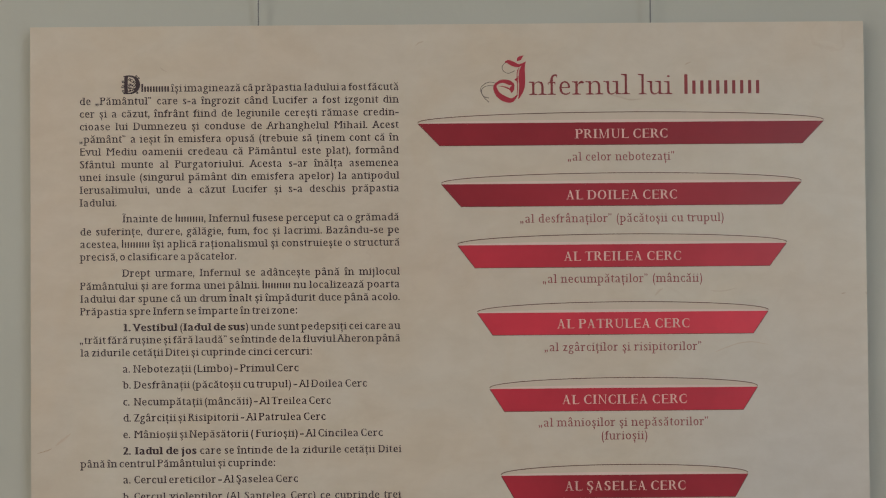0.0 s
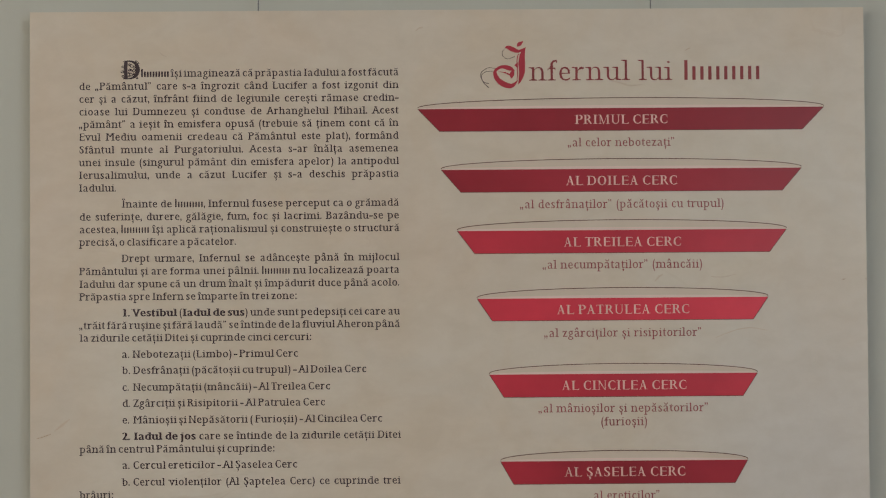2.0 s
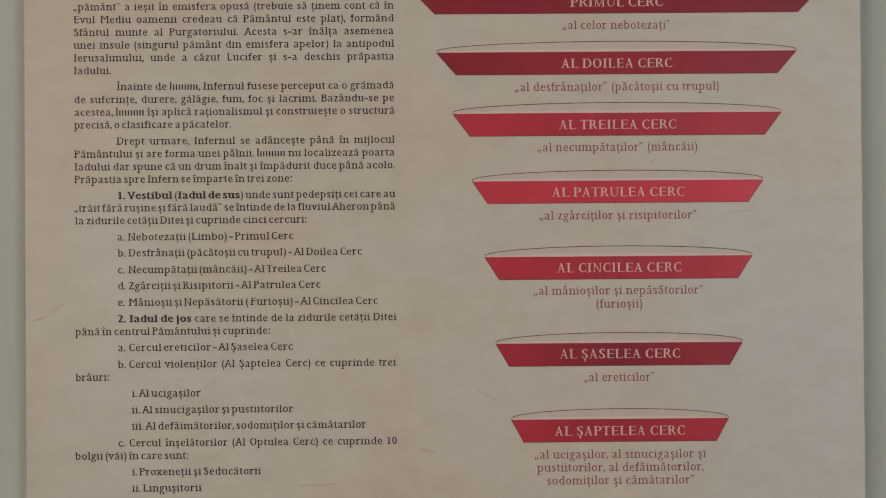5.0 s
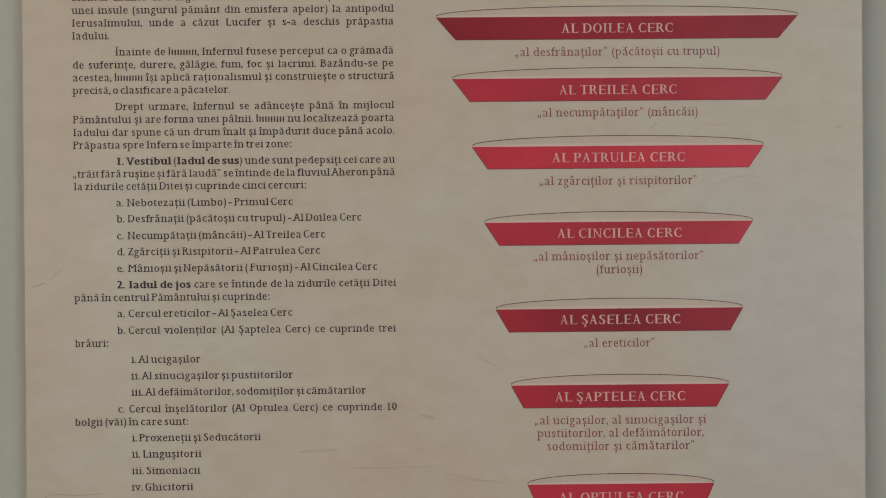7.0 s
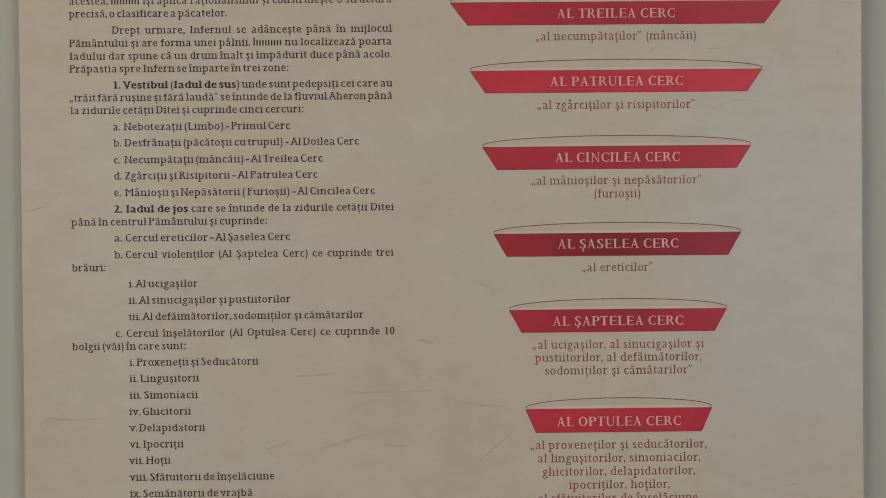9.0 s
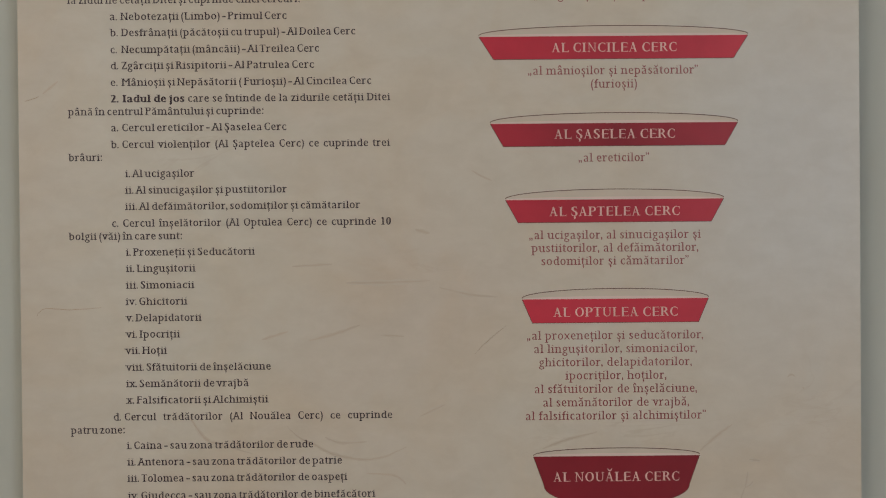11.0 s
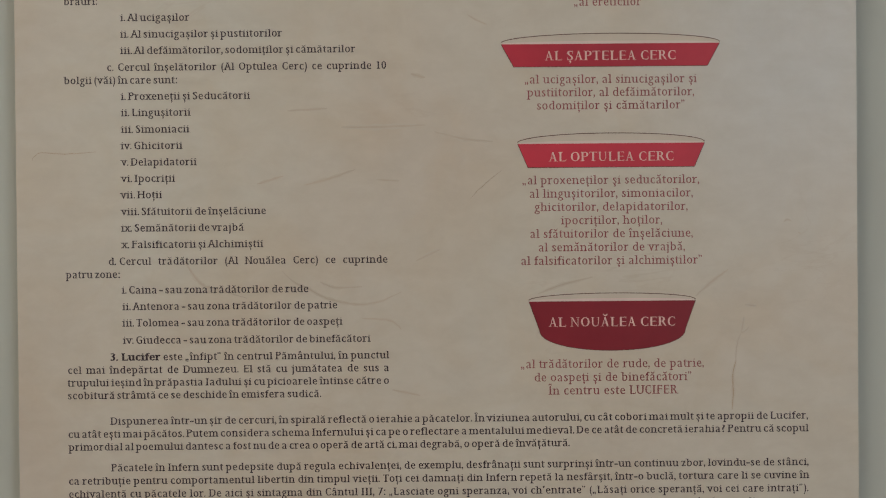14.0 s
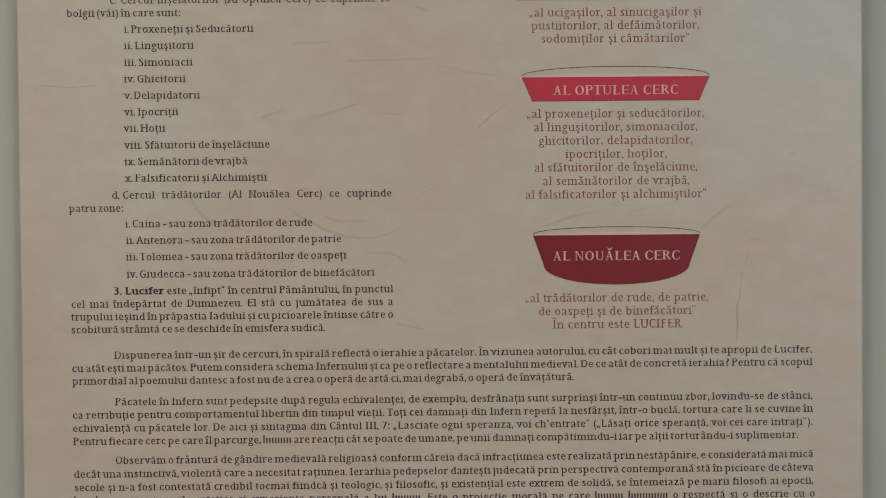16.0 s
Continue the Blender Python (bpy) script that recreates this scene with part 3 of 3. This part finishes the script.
band("AL OPTULEA CERC", BAND_INKS[7], 78.1, 69.6, 526.7, 547.5, 444.4, 549.5, 542.3, colour="scarlet")
band("AL NOUĂLEA CERC", BAND_INKS[8], 69.7, 61.1, 658.5, 700.8, 443.3, 549.9, 680.5, (61.1, 683.2), colour="oxblood")

# ---- title ----
title = print_lines("title", [("nfernul", 419.6, 505.2, 61.0), ("lui", 512.0, 541.0, 61.2), ("[5]", 549.4, 616.6, 61.1)], 25.2, DISPLAY_INK, panel, "large dull red title", DISPLAY)

# the large blackletter initial before the title, its own grid of thirds of the print's unit
INITIAL_U, INITIAL_V, GRID = 374.2, 23.3, 0.1588


def on_grid(points):
    return [(INITIAL_U + GRID * x, INITIAL_V + GRID * y, GRID * w) for x, y, w in points]


initial = strokes("initial", [
    on_grid([(270, 62, 1), (260, 78, 16), (252, 105, 28), (250, 150, 34), (250, 192, 30), (241, 230, 18), (230, 258, 1)]),
    on_grid([(160, 62, 2), (178, 60, 20), (205, 72, 25), (235, 80, 15), (272, 60, 2)]),
    on_grid([(224, 56, 2), (237, 43, 21), (258, 27, 2)]),
    on_grid([(236, 92, 2), (226, 112, 4.5), (224, 150, 4.5), (226, 205, 4.5), (222, 244, 2)]),
    on_grid([(212, 186, 2), (186, 172, 24), (145, 163, 17), (112, 180, 15), (108, 203, 21), (126, 236, 27), (160, 258, 30), (196, 264, 22), (228, 235, 3)]),
    on_grid([(206, 180, 4), (197, 203, 25), (194, 226, 2)]),
    on_grid([(124, 188, 1), (160, 194, 6), (198, 212, 10)]),
    on_grid([(211, 156, 1), (224, 155, 26), (233, 155, 40)]),
], TITLE_INK, title, "red blackletter initial with curling hairlines")
strokes("hairline", [
    on_grid([(165, 62, 2), (147, 82, 3), (150, 106, 3), (176, 121, 3), (213, 108, 3)]),
    on_grid([(112, 172, 2), (72, 168, 3), (36, 190, 3), (31, 216, 3), (48, 243, 3), (74, 252, 4)]),
    on_grid([(112, 186, 2), (62, 188, 3), (36, 208, 3), (44, 244, 3), (74, 274, 4)]),
], HAIR_INK, title, "dark curling hairlines")

strokes("initial_split", [on_grid([(240, 92, 2), (231, 112, 3.4), (230, 150, 3.4), (233, 200, 3.4), (228, 240, 2)])], CREAM_INK, title, "pale slit along the stem", PROUD + 0.12)

# the small ornate initial that opens the text
SMALL_U, SMALL_V = 69.7, 35.2


def on_small(points):
    return [(SMALL_U + GRID * x, SMALL_V + GRID * y, GRID * w) for x, y, w in points]


small_initial = strokes("ornate_initial", [
    on_small([(70, 44, 19), (68, 90, 19), (70, 138, 19)]),
    on_small([(55, 47, 5), (85, 45, 8), (112, 52, 12), (129, 74, 21), (131, 98, 23), (121, 122, 17), (98, 136, 8), (55, 138, 6)]),
], INK, panel, "dark ornate initial filled with scrollwork")
curls = []
for cx, cy, r, way in ((100, 68, 12, 1), (112, 92, 11, -1), (97, 114, 12, 1), (88, 90, 8, -1), (53, 74, 8, 1), (52, 100, 9, -1), (54, 124, 8, 1), (124, 46, 6, 1), (129, 134, 6, -1), (136, 56, 5, -1), (88, 62, 7, -1), (112, 76, 8, 1), (86, 106, 7, 1), (110, 112, 8, -1), (99, 92, 7, 1), (88, 124, 6, -1)):
    curls.append(on_small([(cx + way * r * (1 - 0.11 * i) * math.cos(0.9 * i), cy + r * (1 - 0.11 * i) * math.sin(0.9 * i), 4.0) for i in range(8)]))
strokes("scrollwork", curls, INK, small_initial, "fine curling scrollwork", PROUD + 0.03)

# ---- the printed text ----
paragraph(
    ("*[5]* își imaginează că prăpastia Iadului a fost făcută", 93.0, 310.3, 55.8),
    ("de „Pământul” care s-a îngrozit când Lucifer a fost izgonit din", 41.1, 310.2, 66.5),
    ("cer și a căzut, înfrânt fiind de legiunile cerești rămase credin-", 41.1, 310.1, 77.2),
    ("cioase lui Dumnezeu și conduse de Arhanghelul Mihail. Acest", 41.1, 310.0, 87.9),
    ("„pământ” a ieșit în emisfera opusă (trebuie să ținem cont că în", 41.0, 309.9, 98.5),
    ("Evul Mediu oamenii credeau că Pământul este plat), formând", 41.0, 309.9, 109.2),
    ("Sfântul munte al Purgatoriului. Acesta s-ar înălța asemenea", 41.0, 309.8, 119.9),
    ("unei insule (singurul pământ din emisfera apelor) la antipodul", 40.9, 310.2, 130.6),
    ("Ierusalimului, unde a căzut Lucifer și s-a deschis prăpastia", 40.9, 310.1, 141.3),
    ("Iadului.", 40.9, 73.1, 152.0),
)
paragraph(
    ("Înainte de [5], Infernul fusese perceput ca o grămadă", 76.8, 309.9, 165.6),
    ("de suferințe, durere, gălăgie, fum, foc și lacrimi. Bazându-se pe", 41.2, 309.8, 176.3),
    ("acestea, [5] își aplică raționalismul și construiește o structură", 41.2, 310.2, 186.9),
    ("precisă, o clasificare a păcatelor.", 41.2, 173.4, 197.5),
)
paragraph(
    ("Drept urmare, Infernul se adâncește până în mijlocul", 76.7, 310.0, 211.3),
    ("Pământului și are forma unei pâlnii. [5] nu localizează poarta", 41.1, 309.9, 222.0),
    ("Iadului dar spune că un drum înalt și împădurit duce până acolo.", 41.1, 310.3, 232.7),
    ("Prăpastia spre Infern se împarte în trei zone:", 41.0, 223.9, 243.3),
)
paragraph(
    ("*1. Vestibul* (*Iadul de sus*) unde sunt pedepsiți cei care au", 77.0, 310.1, 256.9),
    ("„trăit fără rușine și fără laudă” se întinde de la fluviul Aheron până", 40.9, 310.1, 267.3),
    ("la zidurile cetății Ditei și cuprinde cinci cercuri:", 41.4, 236.0, 277.8),
)
paragraph(
    ("a. Nebotezații (Limbo) - Primul Cerc", 76.4, 224.6, 291.6),
)
paragraph(
    ("b. Desfrânații (păcătoșii cu trupul) - Al Doilea Cerc", 76.8, 281.8, 305.0),
)
paragraph(
    ("c. Necumpătații (mâncăii) - Al Treilea Cerc", 76.7, 251.4, 319.1),
)
paragraph(
    ("d. Zgârciții și Risipitorii - Al Patrulea Cerc", 76.7, 247.0, 332.5),
)
paragraph(
    ("e. Mânioșii și Nepăsătorii ( Furioșii) - Al Cincilea Cerc", 76.6, 294.8, 346.4),
)
paragraph(
    ("*2. Iadul de jos* care se întinde de la zidurile cetății Ditei", 76.6, 310.3, 360.1),
    ("până în centrul Pământului și cuprinde:", 41.1, 204.7, 370.7),
)
paragraph(
    ("a. Cercul ereticilor - Al Șaselea Cerc", 76.5, 223.5, 384.2),
)
paragraph(
    ("b. Cercul violenților (Al Șaptelea Cerc) ce cuprinde trei", 76.5, 309.7, 398.2),
    ("brâuri:", 41.1, 69.8, 408.8),
)
paragraph(
    ("i. Al ucigașilor", 88.1, 146.1, 422.5),
)
paragraph(
    ("ii. Al sinucigașilor și pustiitorilor", 87.9, 223.3, 436.3),
)
paragraph(
    ("iii. Al defăimătorilor, sodomiților și cămătarilor", 87.8, 284.2, 449.9),
)
paragraph(
    ("c. Cercul înșelătorilor (Al Optulea Cerc) ce cuprinde 10", 76.4, 310.0, 463.9),
    ("bolgii (văi) în care sunt:", 40.5, 135.7, 474.6),
)
paragraph(
    ("i. Proxeneții și Seducătorii", 87.9, 196.0, 488.1),
)
paragraph(
    ("ii. Lingușitorii", 87.8, 146.3, 501.7),
)
paragraph(
    ("iii. Simoniacii", 87.7, 145.2, 515.6),
)
paragraph(
    ("iv. Ghicitorii", 87.3, 139.2, 529.3),
)
paragraph(
    ("v. Delapidatorii", 87.7, 150.9, 543.0),
)
paragraph(
    ("vi. Ipocriții", 87.5, 132.8, 556.7),
)
paragraph(
    ("vii. Hoții", 86.9, 121.8, 570.3),
)
paragraph(
    ("viii. Sfătuitorii de înșelăciune", 87.2, 208.5, 584.3),
)
paragraph(
    ("ix. Semănătorii de vrajbă", 87.0, 189.9, 598.0),
)
paragraph(
    ("x. Falsificatorii și Alchimiștii", 87.4, 205.9, 611.8),
)
paragraph(
    ("d. Cercul trădătorilor (Al Nouălea Cerc) ce cuprinde", 75.9, 309.7, 625.8),
    ("patru zone:", 40.4, 86.1, 636.6),
)
paragraph(
    ("i. Caina - sau zona trădătorilor de rude", 86.9, 243.3, 649.8),
)
paragraph(
    ("ii. Antenora - sau zona trădătorilor de patrie", 87.3, 267.3, 663.6),
)
paragraph(
    ("iii. Tolomea - sau zona trădătorilor de oaspeți", 87.1, 271.4, 677.3),
)
paragraph(
    ("iv. Giudecca - sau zona trădătorilor de binefăcători", 87.5, 294.7, 691.8),
)
paragraph(
    ("*3. Lucifer* este „înfipt” în centrul Pământului, în punctul", 76.5, 310.2, 705.8),
    ("cel mai îndepărtat de Dumnezeu. El stă cu jumătatea de sus a", 41.0, 310.1, 716.5),
    ("trupului ieșind în prăpastia Iadului și cu picioarele întinse către o", 40.8, 310.0, 727.1),
    ("scobitură strâmtă ce se deschide în emisfera sudică.", 40.7, 253.7, 737.7),
)
paragraph(
    ("Dispunerea într-un șir de cercuri, în spirală reflectă o ierahie a păcatelor. În viziunea autorului, cu cât cobori mai mult și te apropii de Lucifer,", 76.3, 661.0, 759.4),
    ("cu atât ești mai păcătos. Putem considera schema Infernului și ca pe o reflectare a mentalului medieval. De ce atât de concretă ierahia? Pentru că scopul", 40.8, 660.9, 770.1),
    ("primordial al poemului dantesc a fost nu de a crea o operă de artă ci, mai degrabă, o operă de învățătură.", 41.1, 461.3, 780.8),
)
paragraph(
    ("Păcatele în Infern sunt pedepsite după regula echivalenței, de exemplu, desfrânații sunt surprinși într-un continuu zbor, lovindu-se de stânci,", 76.4, 661.3, 798.4),
    ("ca retribuție pentru comportamentul libertin din timpul vieții. Toți cei damnați din Infern repetă la nesfârșit, într-o buclă, tortura care li se cuvine în", 40.8, 661.2, 809.3),
    ("echivalență cu păcatele lor. De aici și sintagma din Cântul III, 7: „Lasciate ogni speranza, voi ch'entrate” („Lăsați orice speranță, voi cei care intrați”).", 40.7, 661.1, 820.3),
    ("Pentru fiecare cerc pe care îl parcurge, [5] are reacții cât se poate de umane, pe unii damnați compătimindu-i iar pe alții torturându-i suplimentar.", 41.0, 649.2, 831.3),
)
paragraph(
    ("Observăm o frântură de gândire medievală religioasă conform căreia dacă infracțiunea este realizată prin nestăpânire, e considerată mai mică", 76.1, 661.5, 847.5),
    ("decât una instinctivă, violentă care a necesitat rațiunea. Ierarhia pedepselor dantești judecată prin perspectivă contemporană stă în picioare de câteva", 41.0, 661.5, 858.8),
    ("secole și n-a fost contestată credibil tocmai fiindcă și teologic, și filosofic, și existențial este extrem de solidă, se întemeiază pe marii filosofi ai epocii,", 41.4, 661.9, 870.0),
)
caption(
    ("„al celor nebotezați”", 451.6, 542.5, 116.7),
)
caption(
    ("„al desfrânaților” (păcătoșii cu trupul)", 411.1, 583.3, 168.6),
)
caption(
    ("„al necumpătaților” (mâncăii)", 429.6, 564.6, 219.4),
)
caption(
    ("„al zgârciților și risipitorilor”", 430.5, 563.5, 276.7),
)
caption(
    ("„al mânioșilor și nepăsătorilor”", 425.1, 568.4, 339.8),
    ("(furioșii)", 477.2, 517.0, 351.1),
)
caption(
    ("„al ereticilor”", 466.8, 527.0, 412.7),
)
caption(
    ("„al ucigașilor, al sinucigașilor și", 425.0, 569.2, 477.2),
    ("pustiitorilor, al defăimătorilor,", 426.8, 567.6, 488.1),
    ("sodomiților și cămătarilor”", 434.7, 559.5, 499.0),
)
caption(
    ("„al proxeneților și seducătorilor,", 422.4, 571.2, 561.4),
    ("al lingușitorilor, simoniacilor,", 428.0, 565.9, 572.6),
    ("ghicitorilor, delapidatorilor,", 432.2, 561.5, 583.8),
    ("ipocriților, hoților,", 454.4, 540.1, 595.0),
    ("al sfătuitorilor de înșelăciune,", 428.2, 565.6, 606.2),
    ("al semănătorilor de vrajbă,", 435.2, 558.9, 617.5),
    ("al falsificatorilor și alchimiștilor”", 420.5, 573.1, 628.7),
)
caption(
    ("„al trădătorilor de rude, de patrie,", 420.0, 574.1, 715.1),
    ("de oaspeți și de binefăcători”", 430.8, 563.6, 726.3),
    ("În centru este LUCIFER", 442.6, 551.2, 737.4),
)

# the next line of the last paragraph: its beginning cannot be read
paragraph(
    ("[3] [5] convingerile estetice și experiența personală a lui [5]. Este o proiecție morală pe care [5] [7] o respectă și o descrie cu o", 40.9, 662.6, 880.9),
)

# ---- printed fibres and marks of the old paper ----


def uneven(points, width, rng, wander=0.25):
    """A smooth line through points that wanders a little and swells and thins out."""
    length = sum(math.dist(a, b) for a, b in zip(points, points[1:]))
    steps = max(2, min(6, round(length / (len(points) - 1) / 1.2)))
    line = smooth([(u, v, 0.0) for u, v in points], steps)
    n = len(line) - 1
    wander = min(wander, 0.12 * length / n)
    return [(u + rng.uniform(-wander, wander), v + rng.uniform(-wander, wander), width * (0.15 + math.sin(math.pi * (0.05 + 0.9 * i / n))) * rng.uniform(0.6, 1.25))
            for i, (u, v, _) in enumerate(line)]


# neighbours that cross lie at different heights
LAYERS = itertools.cycle((0.0, 0.003, 0.006, 0.009))


def vein(points, width):
    """A pale blurred vein in the paper pattern: soft ribbons inside one another."""
    rng = random.Random(round(points[0][0] * 10))
    made = strokes("paper_vein", [uneven(points, width * k, rng) for k in (2.8, 1.7, 0.8)], VEIN_INKS[0], panel, "pale brown vein in the printed pattern", 0.015 + next(LAYERS))
    each = len(made.data.polygons) // 3
    for mat in VEIN_INKS[1:]:
        made.data.materials.append(mat)
    for i, face in enumerate(made.data.polygons):
        face.material_index = min(i // each, 2)
    return made


def fibre(points, width):
    """A brown fibre with a soft edge in the paper pattern."""
    rng = random.Random(round(points[0][0] * 10))
    soft_edge = vein(points, width)
    return strokes("fibre_core", [uneven(points, 0.55 * width, rng, 0.22)], FIBRE_INK, soft_edge, "thin brown paper fibre", 0.07 + next(LAYERS))


vein([(221.2, 632.2), (231.0, 641.3), (242.8, 647.0), (258.3, 655.2), (281.4, 660.2), (301.3, 658.5), (320.7, 650.2)], 1.1)
vein([(139.7, 622.9), (147.1, 634.8), (155.0, 643.3), (164.9, 646.3), (191.7, 654.6)], 1.3)
vein([(252.8, 641.5), (265.9, 646.3), (287.7, 645.6)], 1.0)
vein([(287.4, 672.1), (310.6, 674.2), (320.4, 681.4)], 1.0)
vein([(312.3, 732.1), (335.5, 737.1)], 1.2)
vein([(332.8, 624.7), (353.2, 615.0)], 1.0)
vein([(200.8, 559.2), (222.6, 552.8)], 1.0)
vein([(239.9, 560.5), (261.2, 555.1), (283.0, 547.7)], 1.2)
vein([(300.4, 556.4), (319.7, 557.5)], 1.0)
vein([(227.0, 498.2), (260.0, 496.6)], 1.0)
vein([(271.6, 512.2), (300.8, 512.5), (341.9, 511.0)], 1.5)
vein([(349.4, 516.7), (374.8, 523.1), (398.4, 525.2)], 1.2)
vein([(566.9, 655.9), (581.2, 643.3), (594.1, 633.9)], 1.2)
vein([(608.1, 663.5), (617.6, 664.5)], 1.0)
vein([(607.1, 673.9), (606.1, 680.0), (604.7, 687.2)], 1.0)
vein([(604.7, 687.2), (609.0, 684.8), (611.4, 681.5)], 0.8)
vein([(604.2, 687.6), (601.3, 696.6), (599.8, 710.9)], 0.7)
vein([(574.4, 278.4), (590.6, 272.4), (604.4, 270.2), (618.7, 272.5)], 0.35)
vein([(435.1, 652.8), (454.1, 645.9), (481.0, 639.1)], 1.0)
vein([(20.3, 352.5), (26.0, 347.8), (33.1, 342.2)], 1.0)
vein([(324.4, 18.6), (327.0, 16.4), (331.0, 15.0)], 0.6)
vein([(377.6, 419.2), (385.6, 424.0), (394.1, 427.8)], 0.7)
vein([(329.9, 468.4), (341.7, 471.4)], 1.5)
fibre([(5.2, 358.5), (10.9, 357.1), (17.5, 354.4)], 0.8)
fibre([(13.3, 538.2), (15.2, 534.9), (21.3, 531.6), (37.8, 532.7), (51.9, 532.4), (67.0, 531.1)], 0.7)
fibre([(379.1, 572.7), (386.3, 565.2), (394.8, 557.7), (405.3, 549.3)], 0.7)
fibre([(599.8, 710.9), (597.4, 722.7), (597.8, 737.0), (596.7, 751.2)], 1.5)
fibre([(600.3, 709.4), (598.8, 716.1)], 0.8)
fibre([(551.6, 36.5), (554.0, 35.0), (556.4, 34.1)], 0.6)
fibre([(681.0, 230.5), (684.9, 229.6)], 0.6)
vein([(641.0, 594.6), (643.0, 592.9), (645.4, 592.8), (647.2, 594.2)], 0.7)
vein([(653.2, 603.4), (654.9, 604.4)], 0.8)
vein([(488.0, 61.0), (497.0, 63.4), (505.0, 65.6), (515.0, 64.8)], 0.7)
vein([(109.0, 34.8), (111.6, 37.4), (115.0, 38.8)], 0.6)
vein([(571.0, 226.8), (581.0, 227.4), (593.0, 224.8)], 0.35)
vein([(524.0, 230.8), (527.6, 226.8), (531.0, 224.8)], 0.6)

# a dent in the panel's edge and a few specks
strokes("edge_dent", [[(701.2, 229.2, 0.2), (701.9, 230.0, 0.7), (702.4, 230.8, 0.4)]], FIBRE_INK, sheet, "small dark dent at the edge", 0.05)

# ---- the cables that carry the panel ----


def cable(x):
    """A thin steel cable from the ceiling down the panel's back."""
    bm = bmesh.new()
    low, high = TOP - 0.06, CEILING
    bmesh.ops.create_cone(bm, segments=10, radius1=0.0006, radius2=0.0006, depth=high - low, cap_ends=True)
    bmesh.ops.translate(bm, verts=bm.verts, vec=(0, 0, (high - low) / 2))
    data = bpy.data.meshes.new("hanging_cable")
    bm.to_mesh(data)
    bm.free()
    data.materials.append(STEEL)
    ob = tagged(new("hanging_cable", data), "thin grey steel cable holding the panel", "cable", "hanging cables")
    ob.matrix_world = pose(x, 0.0056, low)
    return ob


cable(-0.1562)
cable(0.1774)

bpy.data.objects.remove(pen)
